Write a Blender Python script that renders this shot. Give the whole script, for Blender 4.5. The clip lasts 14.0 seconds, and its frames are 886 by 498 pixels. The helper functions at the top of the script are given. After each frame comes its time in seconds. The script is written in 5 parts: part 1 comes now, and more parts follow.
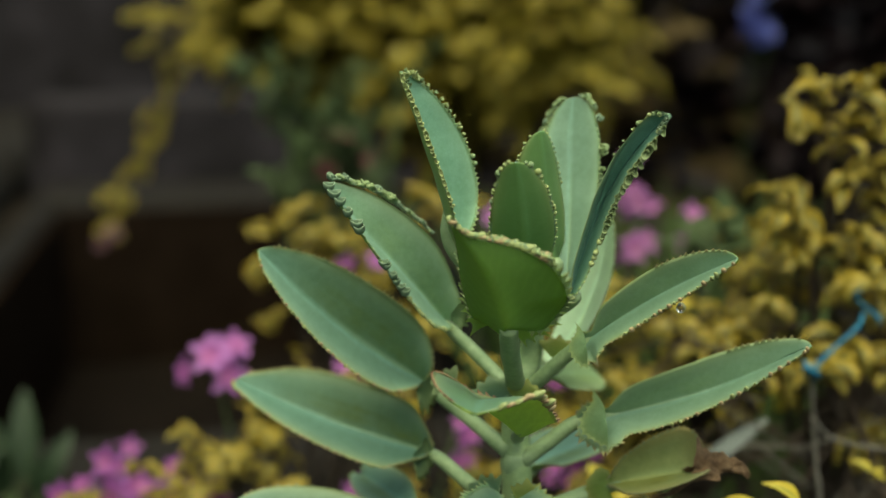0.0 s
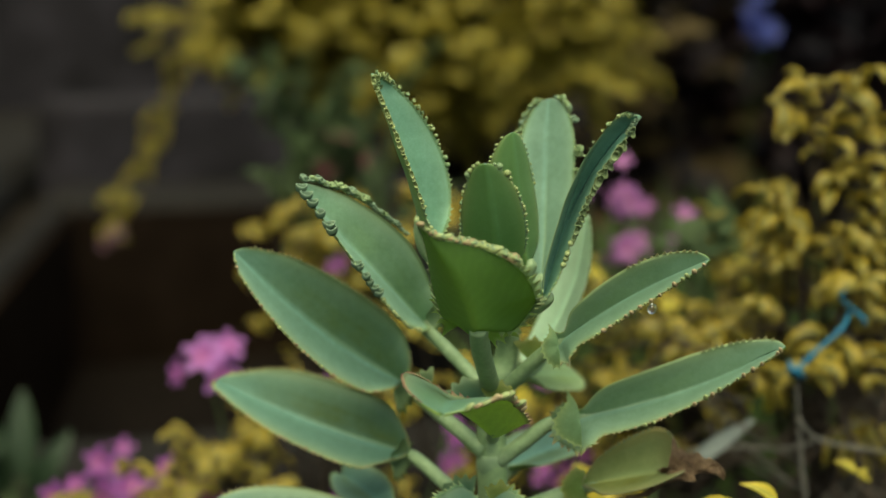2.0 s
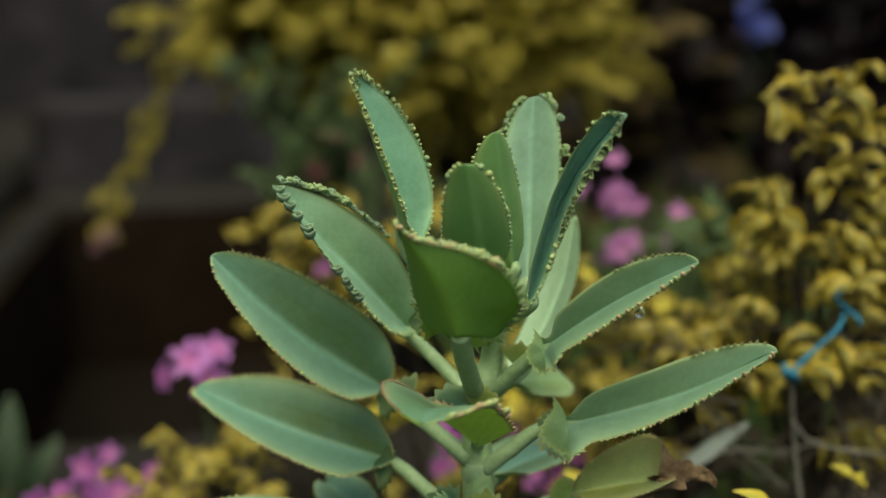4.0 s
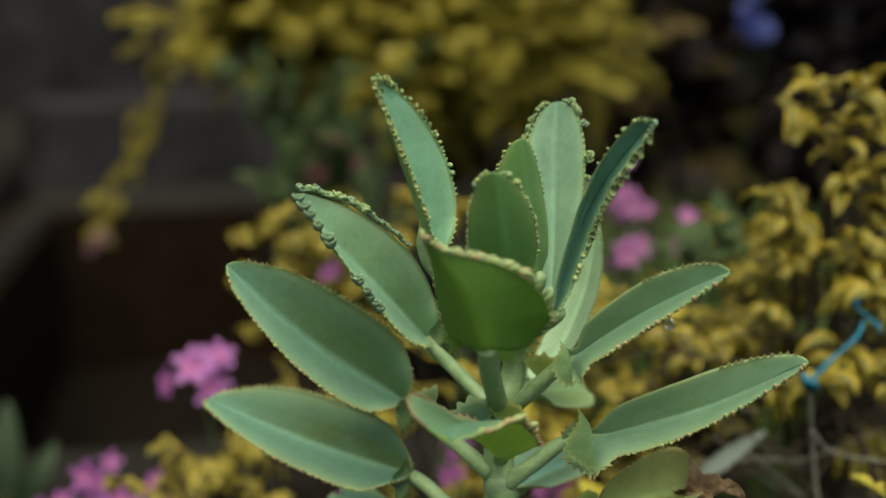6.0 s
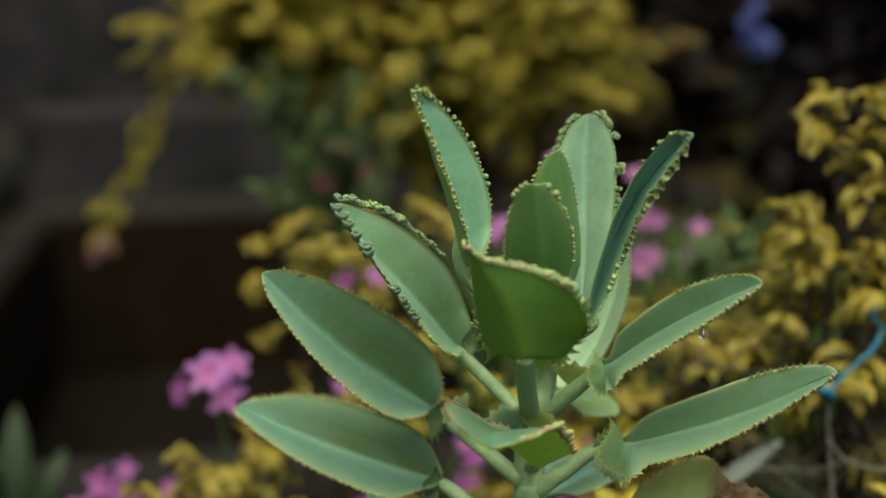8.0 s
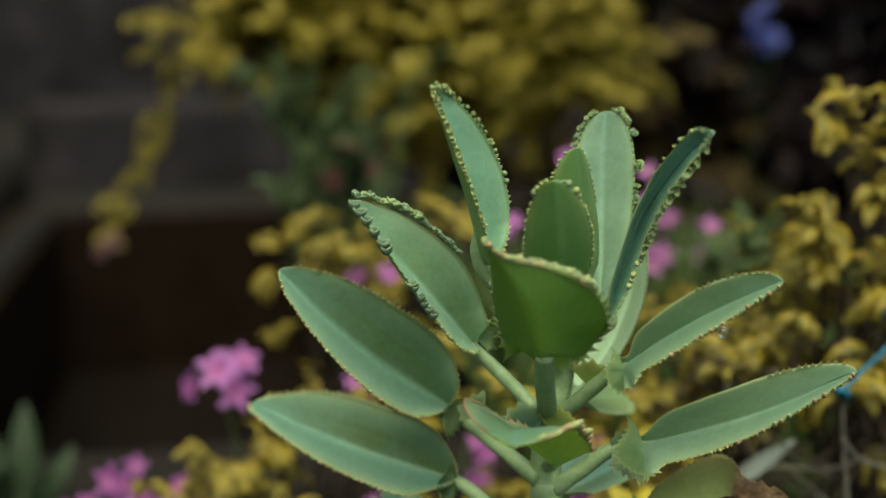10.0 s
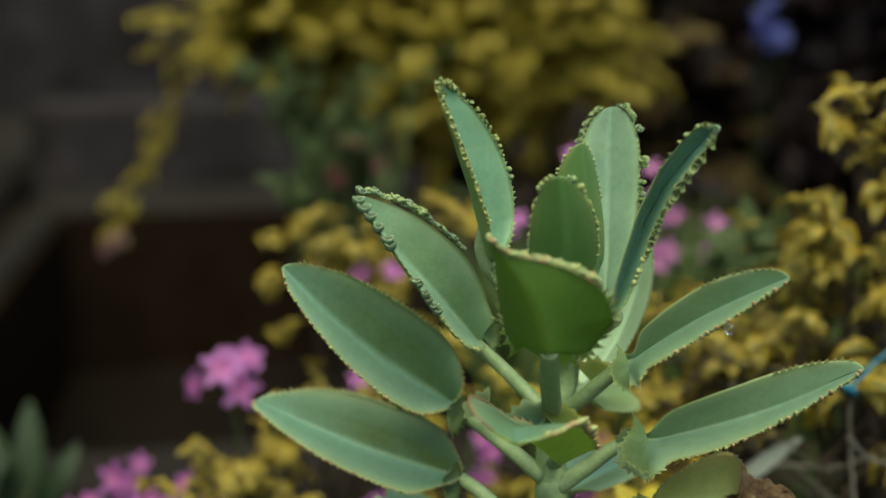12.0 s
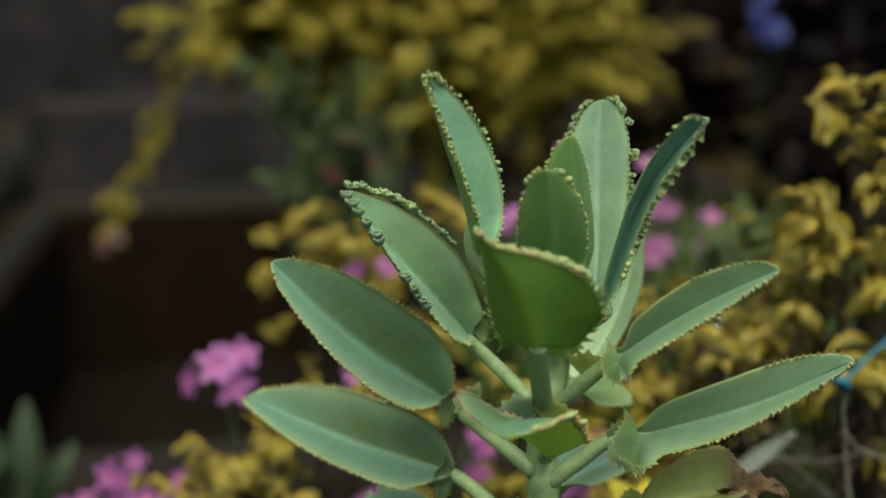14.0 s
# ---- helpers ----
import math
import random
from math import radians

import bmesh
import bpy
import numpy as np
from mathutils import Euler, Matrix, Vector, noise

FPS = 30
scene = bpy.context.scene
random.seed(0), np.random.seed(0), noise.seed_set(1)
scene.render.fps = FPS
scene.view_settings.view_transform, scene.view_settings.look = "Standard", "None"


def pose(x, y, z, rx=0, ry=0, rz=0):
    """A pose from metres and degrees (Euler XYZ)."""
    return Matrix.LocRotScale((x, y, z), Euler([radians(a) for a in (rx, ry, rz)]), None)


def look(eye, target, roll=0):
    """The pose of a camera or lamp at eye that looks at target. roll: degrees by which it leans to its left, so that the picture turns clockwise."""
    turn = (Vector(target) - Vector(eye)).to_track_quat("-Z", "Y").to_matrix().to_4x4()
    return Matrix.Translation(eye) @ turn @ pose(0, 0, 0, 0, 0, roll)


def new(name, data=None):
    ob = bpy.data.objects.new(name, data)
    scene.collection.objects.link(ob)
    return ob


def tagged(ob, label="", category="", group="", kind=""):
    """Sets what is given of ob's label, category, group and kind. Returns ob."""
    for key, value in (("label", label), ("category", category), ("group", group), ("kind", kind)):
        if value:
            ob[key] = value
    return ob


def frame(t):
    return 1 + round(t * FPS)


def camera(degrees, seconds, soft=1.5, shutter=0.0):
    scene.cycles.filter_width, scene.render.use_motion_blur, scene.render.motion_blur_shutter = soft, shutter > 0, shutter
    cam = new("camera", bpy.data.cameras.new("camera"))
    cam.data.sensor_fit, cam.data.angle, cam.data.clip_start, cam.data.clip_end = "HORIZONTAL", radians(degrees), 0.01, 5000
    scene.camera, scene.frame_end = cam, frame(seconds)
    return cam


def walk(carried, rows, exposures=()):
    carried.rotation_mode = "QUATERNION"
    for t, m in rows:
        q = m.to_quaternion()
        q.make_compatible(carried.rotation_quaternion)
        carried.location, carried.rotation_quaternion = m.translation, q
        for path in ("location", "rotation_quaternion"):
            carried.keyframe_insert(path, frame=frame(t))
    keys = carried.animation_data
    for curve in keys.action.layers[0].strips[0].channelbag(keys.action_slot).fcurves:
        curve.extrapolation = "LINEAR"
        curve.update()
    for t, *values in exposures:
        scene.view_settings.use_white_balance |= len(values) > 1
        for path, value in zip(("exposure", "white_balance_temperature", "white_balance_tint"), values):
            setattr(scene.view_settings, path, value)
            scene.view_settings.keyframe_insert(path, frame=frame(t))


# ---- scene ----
cam = camera(42.0, 14.0)
# Fast lens: the plant stands sharp before a soft garden.
cam.data.dof.use_dof = True
cam.data.dof.focus_distance = 0.55
cam.data.dof.aperture_fstop = 3.3
PATH = [
    (0, (0.02024, 0.08499, 0.59986), (0.02029, 1.07240, 0.44169), -0.263),
    (0.5, (0.02414, 0.08164, 0.59996), (0.02053, 1.06907, 0.44193), -0.404),
    (1, (0.02948, 0.08072, 0.60008), (0.02310, 1.06804, 0.44146), -0.404),
    (1.5, (0.03472, 0.08071, 0.60050), (0.02527, 1.06824, 0.44339), -0.457),
    (2, (0.03944, 0.08334, 0.60054), (0.02919, 1.07073, 0.44261), -0.411),
    (2.5, (0.04442, 0.08609, 0.60070), (0.03262, 1.07348, 0.44284), -0.483),
    (3, (0.04852, 0.09040, 0.59975), (0.03661, 1.07777, 0.44176), -0.585),
    (5.5, (0.03756, 0.11218, 0.60150), (0.03496, 1.09918, 0.44077), -0.728),
    (6, (0.03133, 0.11479, 0.60241), (0.03138, 1.10200, 0.44300), -0.664),
    (6.5, (0.02472, 0.11541, 0.60374), (0.02713, 1.10287, 0.44588), -0.462),
    (7, (0.01936, 0.11314, 0.60449), (0.02450, 1.10109, 0.44983), -0.331),
    (7.5, (0.01546, 0.11093, 0.60376), (0.02144, 1.09900, 0.44988), -0.338),
    (8, (0.01068, 0.10779, 0.60374), (0.01802, 1.09628, 0.45262), -0.296),
    (8.5, (0.00751, 0.10606, 0.60385), (0.01465, 1.09475, 0.45407), -0.261),
    (11, (0.00329, 0.11333, 0.60240), (0.00529, 1.10107, 0.44634), -0.199),
    (11.5, (0.00317, 0.11355, 0.60176), (0.00410, 1.10139, 0.44631), -0.245),
    (12, (0.00422, 0.11278, 0.60215), (0.00395, 1.10067, 0.44700), -0.203),
    (12.5, (0.00548, 0.11220, 0.60110), (0.00471, 1.09994, 0.44495), -0.301),
    (13, (0.00571, 0.11198, 0.60084), (0.00458, 1.09995, 0.44620), -0.345),
    (13.5, (0.00808, 0.11296, 0.60078), (0.00610, 1.10080, 0.44529), -0.441),
    (14, (0.00960, 0.11465, 0.60044), (0.00902, 1.10217, 0.44291), -0.496),
]
walk(cam, [(t, look(eye, target, roll)) for t, eye, target, roll in PATH], exposures=[(0.0, 0.50, 8200, -15), (14.0, 0.50, 8200, -15)])

# ---- sky and light: overcast ----
world = bpy.data.worlds.new("overcast_sky")
scene.world = world
world.use_nodes = True
wn = world.node_tree
sky = wn.nodes.new("ShaderNodeTexSky")
sky.sky_type = "NISHITA"
sky.sun_disc = False
sky.sun_elevation = radians(66)
sky.sun_rotation = radians(177)
sky.air_density, sky.dust_density, sky.ozone_density = 1.0, 3.0, 1.0
bg = wn.nodes["Background"]
wn.links.new(sky.outputs[0], bg.inputs[0])
bg.inputs[1].default_value = 0.15
sun = new("sun", bpy.data.lights.new("sun", "SUN"))
sun.data.energy = 3.3
sun.data.angle = radians(60)
sun.data.color = (1.0, 0.95, 0.86)
sun.matrix_world = look((-0.05, -1.0, 4.0), (0.05, 0.6, 0.4))


# ---- materials ----
def material(name):
    m = bpy.data.materials.new(name)
    m.use_nodes = True
    nt = m.node_tree
    return m, nt, nt.nodes["Principled BSDF"]


def node(nt, kind, **values):
    n = nt.nodes.new(kind)
    for k, v in values.items():
        n.inputs[k].default_value = v
    return n


def ramp(nt, source, stops):
    r = nt.nodes.new("ShaderNodeValToRGB")
    while len(r.color_ramp.elements) < len(stops):
        r.color_ramp.elements.new(0.5)
    for e, (p, c) in zip(r.color_ramp.elements, stops):
        e.position, e.color = p, (*c, 1)
    nt.links.new(source, r.inputs[0])
    return r.outputs[0]


def mix(nt, factor, a, b, how="MIX"):
    m = nt.nodes.new("ShaderNodeMix")
    m.data_type, m.blend_type = "RGBA", how
    for slot, v in ((0, factor), (6, a), (7, b)):
        if isinstance(v, (int, float)):
            m.inputs[slot].default_value = v
        elif isinstance(v, tuple):
            m.inputs[slot].default_value = (*v, 1)
        else:
            nt.links.new(v, m.inputs[slot])
    return m.outputs[2]


def noise_of(nt, scale, detail=4.0, rough=0.6, coords="Object"):
    tc = nt.nodes.new("ShaderNodeTexCoord")
    n = node(nt, "ShaderNodeTexNoise", Scale=scale, Detail=detail, Roughness=rough)
    nt.links.new(tc.outputs[coords], n.inputs["Vector"])
    return n.outputs[0]


def bump(nt, bsdf, height, strength, distance):
    b = node(nt, "ShaderNodeBump", Strength=strength, Distance=distance)
    nt.links.new(height, b.inputs["Height"])
    nt.links.new(b.outputs[0], bsdf.inputs["Normal"])


def thin(nt, bsdf, colour, amount):
    """Light that shines through a leaf or petal."""
    tr = nt.nodes.new("ShaderNodeBsdfTranslucent")
    if isinstance(colour, tuple):
        tr.inputs[0].default_value = (*colour, 1)
    else:
        nt.links.new(colour, tr.inputs[0])
    ms = node(nt, "ShaderNodeMixShader")
    ms.inputs[0].default_value = amount
    out = nt.nodes["Material Output"]
    nt.links.new(bsdf.outputs[0], ms.inputs[1])
    nt.links.new(tr.outputs[0], ms.inputs[2])
    nt.links.new(ms.outputs[0], out.inputs[0])


def across(nt):
    """How far a place on a blade lies along it, and how far from its midrib."""
    uv = nt.nodes.new("ShaderNodeUVMap")
    sep = nt.nodes.new("ShaderNodeSeparateXYZ")
    nt.links.new(uv.outputs[0], sep.inputs[0])
    return sep.outputs[0], sep.outputs[1]


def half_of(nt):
    """The signed place across a blade: 0 at one edge, 0.5 on the midrib, 1 at the edge of the half painted in shade."""
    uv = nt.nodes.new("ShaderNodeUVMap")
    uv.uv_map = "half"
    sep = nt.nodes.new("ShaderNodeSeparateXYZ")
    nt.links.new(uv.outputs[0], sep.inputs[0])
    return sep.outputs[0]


def grey(*stops):
    return [(p, (v, v, v)) for p, v in stops]


def succulent(name, olive, bloom, rim, under, rough, through_colour, through_amount, worn=False, heart_weight=1.0):
    """Waxy leaf: blue-green bloom over an olive ground, with a yellowish edge; the olive shade of one half is painted
    in.
    """
    m, nt, b = material(name)
    along, side = across(nt)
    half = half_of(nt)
    big = noise_of(nt, 55, 3)
    mid = noise_of(nt, 210, 5, 0.72)
    fine = noise_of(nt, 900, 4, 0.7)
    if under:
        # underside centre painted brighter, in place of light shining through it
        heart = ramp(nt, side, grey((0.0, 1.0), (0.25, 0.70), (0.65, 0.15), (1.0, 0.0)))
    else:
        # the half turned from the sky is painted darker, standing in for shade
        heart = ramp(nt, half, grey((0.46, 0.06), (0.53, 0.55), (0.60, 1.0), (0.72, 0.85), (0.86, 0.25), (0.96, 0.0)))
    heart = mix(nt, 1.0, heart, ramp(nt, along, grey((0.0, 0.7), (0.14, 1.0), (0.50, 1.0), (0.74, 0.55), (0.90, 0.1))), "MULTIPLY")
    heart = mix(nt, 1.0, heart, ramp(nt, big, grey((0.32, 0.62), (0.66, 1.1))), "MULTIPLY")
    heart = mix(nt, 1.0, heart, (heart_weight, heart_weight, heart_weight), "MULTIPLY")
    # brush marks that run lengthwise through the bloom
    lane = nt.nodes.new("ShaderNodeCombineXYZ")
    for k, (source, factor) in enumerate(((along, 2.2), (half, 16.0))):
        scaled = nt.nodes.new("ShaderNodeMath")
        scaled.operation = "MULTIPLY"
        scaled.inputs[1].default_value = factor
        nt.links.new(source, scaled.inputs[0])
        nt.links.new(scaled.outputs[0], lane.inputs[k])
    marks = node(nt, "ShaderNodeTexNoise", Scale=1.0, Detail=4.0, Roughness=0.6)
    nt.links.new(lane.outputs[0], marks.inputs["Vector"])
    heart = mix(nt, 0.5, heart, mix(nt, 1.0, heart, ramp(nt, marks.outputs[0], grey((0.35, 0.45), (0.62, 1.1))), "MULTIPLY"))
    c = mix(nt, heart, bloom, olive)
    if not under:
        # pale sky sheen painted beside the midrib and along the blade's edges
        sheen_streaks = ramp(nt, half, grey((0.0, 0.25), (0.05, 0.75), (0.13, 0.40), (0.26, 0.0), (0.38, 0.0), (0.455, 0.75), (0.50, 0.35), (0.53, 0.0), (0.84, 0.0), (0.94, 0.5), (1.0, 0.3)))
        sheen_streaks = mix(nt, 1.0, sheen_streaks, ramp(nt, marks.outputs[0], grey((0.36, 0.35), (0.60, 1.0))), "MULTIPLY")
        c = mix(nt, sheen_streaks, c, (1.36 * bloom[0], 1.46 * bloom[1], 1.66 * bloom[2]))
    c = mix(nt, ramp(nt, mid, grey((0.36, 0.0), (0.66, 0.85))), c, mix(nt, 1.0, c, (0.74, 0.78, 0.74), "MULTIPLY"))
    c = mix(nt, ramp(nt, fine, grey((0.45, 0.0), (0.70, 0.5))), c, mix(nt, 1.0, c, (1.32, 1.28, 1.28), "MULTIPLY"))
    rib = mix(nt, 1.0, ramp(nt, side, grey((0.0, 0.85), (0.05, 0.5), (0.11, 0.0))), ramp(nt, along, grey((0.05, 1.0), (0.35, 0.35), (0.65, 0.0))), "MULTIPLY")
    c = mix(nt, rib, c, (1.25 * bloom[0] + 0.06, 1.2 * bloom[1] + 0.04, bloom[2]))
    edge = ramp(nt, side, grey((0.45, 0.0), (0.70, 0.14), (0.90, 0.48), (1.0, 0.9)))
    c = mix(nt, edge, c, rim)
    if under:
        # faint veins over the painted glow, slanting out from the midrib
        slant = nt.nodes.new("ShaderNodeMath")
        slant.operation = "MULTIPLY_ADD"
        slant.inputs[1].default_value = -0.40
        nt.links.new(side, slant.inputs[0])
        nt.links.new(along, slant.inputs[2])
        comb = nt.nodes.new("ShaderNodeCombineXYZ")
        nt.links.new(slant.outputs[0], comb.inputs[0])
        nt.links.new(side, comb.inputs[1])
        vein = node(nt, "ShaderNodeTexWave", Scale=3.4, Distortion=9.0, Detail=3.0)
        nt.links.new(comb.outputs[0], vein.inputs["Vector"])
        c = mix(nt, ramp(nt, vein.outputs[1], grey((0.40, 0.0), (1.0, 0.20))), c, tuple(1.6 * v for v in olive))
    spots = ramp(nt, noise_of(nt, 190, 2, 0.4), grey((0.74, 0.0), (0.80, 0.35)))
    c = mix(nt, spots, c, tuple(0.6 * v for v in olive))
    if worn:
        blot = ramp(nt, noise_of(nt, 75, 5, 0.7), grey((0.58, 0.0), (0.70, 0.55)))
        c = mix(nt, blot, c, (0.13, 0.085, 0.035))
        c = mix(nt, ramp(nt, along, grey((0.70, 0.0), (1.0, 0.4))), c, (0.20, 0.15, 0.06))
    nt.links.new(c, b.inputs["Base Color"])
    b.inputs["Roughness"].default_value = rough
    b.inputs["Specular IOR Level"].default_value = 0.3
    b.inputs["Coat Weight"].default_value = 0.12
    b.inputs["Coat Roughness"].default_value = 0.5
    b.inputs["Sheen Weight"].default_value = 0.03 if under else 0.09
    b.inputs["Sheen Roughness"].default_value = 0.45
    b.inputs["Sheen Tint"].default_value = (0.62, 0.95, 1.0, 1)
    bump(nt, b, mid, 0.22, 0.0006)
    thin(nt, b, through_colour, through_amount)
    return m


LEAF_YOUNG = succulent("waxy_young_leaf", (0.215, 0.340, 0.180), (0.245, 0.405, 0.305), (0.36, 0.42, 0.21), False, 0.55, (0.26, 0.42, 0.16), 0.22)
LEAF_UPRIGHT = succulent("waxy_upright_leaf", (0.235, 0.430, 0.310), (0.245, 0.455, 0.360), (0.34, 0.46, 0.26), False, 0.55, (0.26, 0.46, 0.22), 0.24, heart_weight=0.7)
LEAF_BROAD = succulent("waxy_broad_leaf", (0.165, 0.270, 0.190), (0.175, 0.285, 0.222), (0.30, 0.40, 0.25), False, 0.55, (0.28, 0.44, 0.22), 0.24, heart_weight=0.3)
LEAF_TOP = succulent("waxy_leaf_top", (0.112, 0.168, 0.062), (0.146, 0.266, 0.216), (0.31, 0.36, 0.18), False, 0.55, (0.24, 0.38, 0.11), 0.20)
# Darker copy of LEAF_TOP: shade under the upper leaves is in its colour.
LEAF_LOW = succulent("waxy_low_leaf_shaded", (0.080, 0.118, 0.040), (0.104, 0.205, 0.162), (0.29, 0.33, 0.16), False, 0.55, (0.22, 0.34, 0.10), 0.18)
LEAF_THIN = succulent("thin_waxy_leaf", (0.105, 0.165, 0.060), (0.130, 0.242, 0.190), (0.31, 0.34, 0.18), False, 0.55, (0.50, 0.62, 0.16), 0.42)
LEAF_OLIVE = succulent("waxy_olive_leaf", (0.128, 0.208, 0.106), (0.122, 0.208, 0.152), (0.26, 0.31, 0.15), False, 0.55, (0.24, 0.36, 0.11), 0.20, heart_weight=0.7)
LEAF_LOBE = succulent("waxy_lobe", (0.165, 0.255, 0.120), (0.200, 0.325, 0.195), (0.31, 0.36, 0.13), False, 0.55, (0.28, 0.40, 0.12), 0.22, heart_weight=0.6)
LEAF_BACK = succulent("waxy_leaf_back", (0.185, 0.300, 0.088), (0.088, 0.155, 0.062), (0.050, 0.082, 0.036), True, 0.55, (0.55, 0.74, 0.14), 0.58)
# Raised to a very pale tone to carry the backlight on this leaf.
LEAF_BACKLIT = succulent("pale_leaf", (0.52, 0.69, 0.48), (0.56, 0.74, 0.54), (0.64, 0.70, 0.50), False, 0.55, (0.66, 0.82, 0.58), 0.36)
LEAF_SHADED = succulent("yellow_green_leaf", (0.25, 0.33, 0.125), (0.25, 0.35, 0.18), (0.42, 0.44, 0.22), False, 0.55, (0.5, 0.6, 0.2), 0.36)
LEAF_BACK_YOUNG = succulent("waxy_young_leaf_back", (0.175, 0.290, 0.105), (0.180, 0.305, 0.135), (0.33, 0.36, 0.14), False, 0.55, (0.36, 0.58, 0.17), 0.48, heart_weight=0.3)
LEAF_KEEL = succulent("waxy_leaf_keel", (0.200, 0.270, 0.090), (0.215, 0.300, 0.115), (0.30, 0.34, 0.13), False, 0.55, (0.36, 0.50, 0.12), 0.4, heart_weight=0.5)
LEAF_FLAP = succulent("waxy_leaf_underside", (0.33, 0.46, 0.115), (0.29, 0.41, 0.12), (0.36, 0.36, 0.14), True, 0.55, (0.50, 0.68, 0.22), 0.5)
# Dark teal holds the shade of surfaces turned from the sky.
LEAF_TEAL_SHADE = succulent("waxy_teal_shaded_leaf", (0.050, 0.122, 0.088), (0.080, 0.188, 0.155), (0.24, 0.32, 0.16), False, 0.5, (0.16, 0.32, 0.16), 0.15)
LEAF_OLD = succulent("yellowing_leaf", (0.170, 0.170, 0.030), (0.215, 0.250, 0.095), (0.24, 0.18, 0.06), False, 0.6, (0.3, 0.32, 0.04), 0.18, True)
SAPLING = succulent("bright_lobe", (0.16, 0.24, 0.06), (0.20, 0.30, 0.09), (0.38, 0.36, 0.12), False, 0.55, (0.3, 0.40, 0.06), 0.2)


def serration(name, foot_colour, tip_colour):
    """A leaf tooth: leaf green at its foot, paler or browner at its tip."""
    m, nt, b = material(name)
    along, side = across(nt)
    c = ramp(nt, along, [(0.15, foot_colour), (0.75, tip_colour)])
    c = mix(nt, ramp(nt, noise_of(nt, 400, 3), grey((0.4, 0.0), (0.7, 0.35))), c, tuple(0.6 * v for v in tip_colour))
    nt.links.new(c, b.inputs["Base Color"])
    b.inputs["Roughness"].default_value = 0.55
    thin(nt, b, foot_colour, 0.15)
    return m


def plain(name, a, b_, scale, rough, strength=0.3, distance=0.002, detail=5.0, through_amount=0.0, spec=0.4):
    m, nt, b = material(name)
    n = noise_of(nt, scale, detail)
    n2 = noise_of(nt, scale * 7, 4)
    c = mix(nt, ramp(nt, n, [(0.3, (0, 0, 0)), (0.7, (1, 1, 1))]), a, b_)
    c = mix(nt, ramp(nt, n2, [(0.3, (0, 0, 0)), (0.8, (0.5, 0.5, 0.5))]), c, tuple(0.6 * v for v in a))
    nt.links.new(c, b.inputs["Base Color"])
    b.inputs["Roughness"].default_value = rough
    b.inputs["Specular IOR Level"].default_value = spec
    bump(nt, b, n2, strength, distance)
    if through_amount:
        thin(nt, b, b_, through_amount)
    return m


STEM = plain("green_stem", (0.160, 0.245, 0.125), (0.285, 0.375, 0.220), 60, 0.5, 0.25, 0.0008)
PALE_STEM = plain("pale_green_stem", (0.18, 0.275, 0.125), (0.31, 0.405, 0.22), 60, 0.5, 0.25, 0.0008)
TOOTH = serration("leaf_tooth", (0.17, 0.255, 0.12), (0.29, 0.23, 0.11))
TOOTH_LIGHT = serration("light_tooth", (0.27, 0.36, 0.18), (0.36, 0.29, 0.14))
TOOTH_BROWN = serration("reddish_tooth", (0.30, 0.26, 0.14), (0.22, 0.10, 0.07))
TOOTH_DARK = serration("dark_green_tooth", (0.125, 0.210, 0.070), (0.135, 0.165, 0.055))
TOOTH_GREEN = serration("green_tooth", (0.20, 0.34, 0.18), (0.36, 0.42, 0.20))
BUD = serration("plantlet_green", (0.140, 0.220, 0.105), (0.25, 0.33, 0.16))
BUD_PALE = serration("plantlet_pale", (0.21, 0.26, 0.09), (0.34, 0.39, 0.18))
BUD_RIM = serration("plantlet_rimmed", (0.075, 0.130, 0.055), (0.25, 0.31, 0.15))
BUD_TAN = serration("plantlet_tan", (0.27, 0.20, 0.10), (0.38, 0.29, 0.17))
BUD_GREY = serration("plantlet_grey_green", (0.095, 0.160, 0.105), (0.20, 0.285, 0.19))
DRY = plain("dry_leaf", (0.085, 0.045, 0.026), (0.40, 0.26, 0.16), 160, 0.8, 0.6, 0.002)
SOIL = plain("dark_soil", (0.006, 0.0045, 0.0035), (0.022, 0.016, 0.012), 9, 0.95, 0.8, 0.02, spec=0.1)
# Concrete and stone near black: the shade on them is put into the colour.
CONCRETE = plain("shaded_concrete", (0.0080, 0.0066, 0.0064), (0.0185, 0.0160, 0.0158), 5, 0.9, 0.5, 0.006, spec=0.1)
DARK_STONE = plain("shaded_stone", (0.0070, 0.0059, 0.0072), (0.036, 0.0310, 0.0405), 2.2, 0.85, 0.6, 0.01, spec=0.1)
# Basin inside near black: its shade is put into floor and wall colours.
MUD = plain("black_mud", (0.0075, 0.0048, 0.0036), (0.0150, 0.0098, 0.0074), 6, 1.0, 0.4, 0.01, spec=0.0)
MUD_DARKER = plain("darker_black_mud", (0.0035, 0.0023, 0.0018), (0.0080, 0.0052, 0.0040), 6, 0.9, 0.4, 0.01, spec=0.05)
TWIG = plain("brown_twig", (0.018, 0.011, 0.008), (0.046, 0.030, 0.021), 90, 0.85, 0.6, 0.001)
TWIG_DARK = plain("dark_twig", (0.008, 0.006, 0.005), (0.020, 0.015, 0.012), 60, 0.9, 0.5, 0.001, spec=0.1)
TWIG_PALE = plain("pale_dead_twig", (0.07, 0.065, 0.060), (0.145, 0.132, 0.120), 90, 0.8, 0.5, 0.001)
GREEN_STALK = plain("green_stalk", (0.05, 0.08, 0.03), (0.09, 0.13, 0.05), 60, 0.7, 0.3, 0.001)
RIBBON = plain("blue_plastic_twine", (0.0, 0.075, 0.16), (0.0, 0.150, 0.27), 200, 0.6, 0.4, 0.0006)
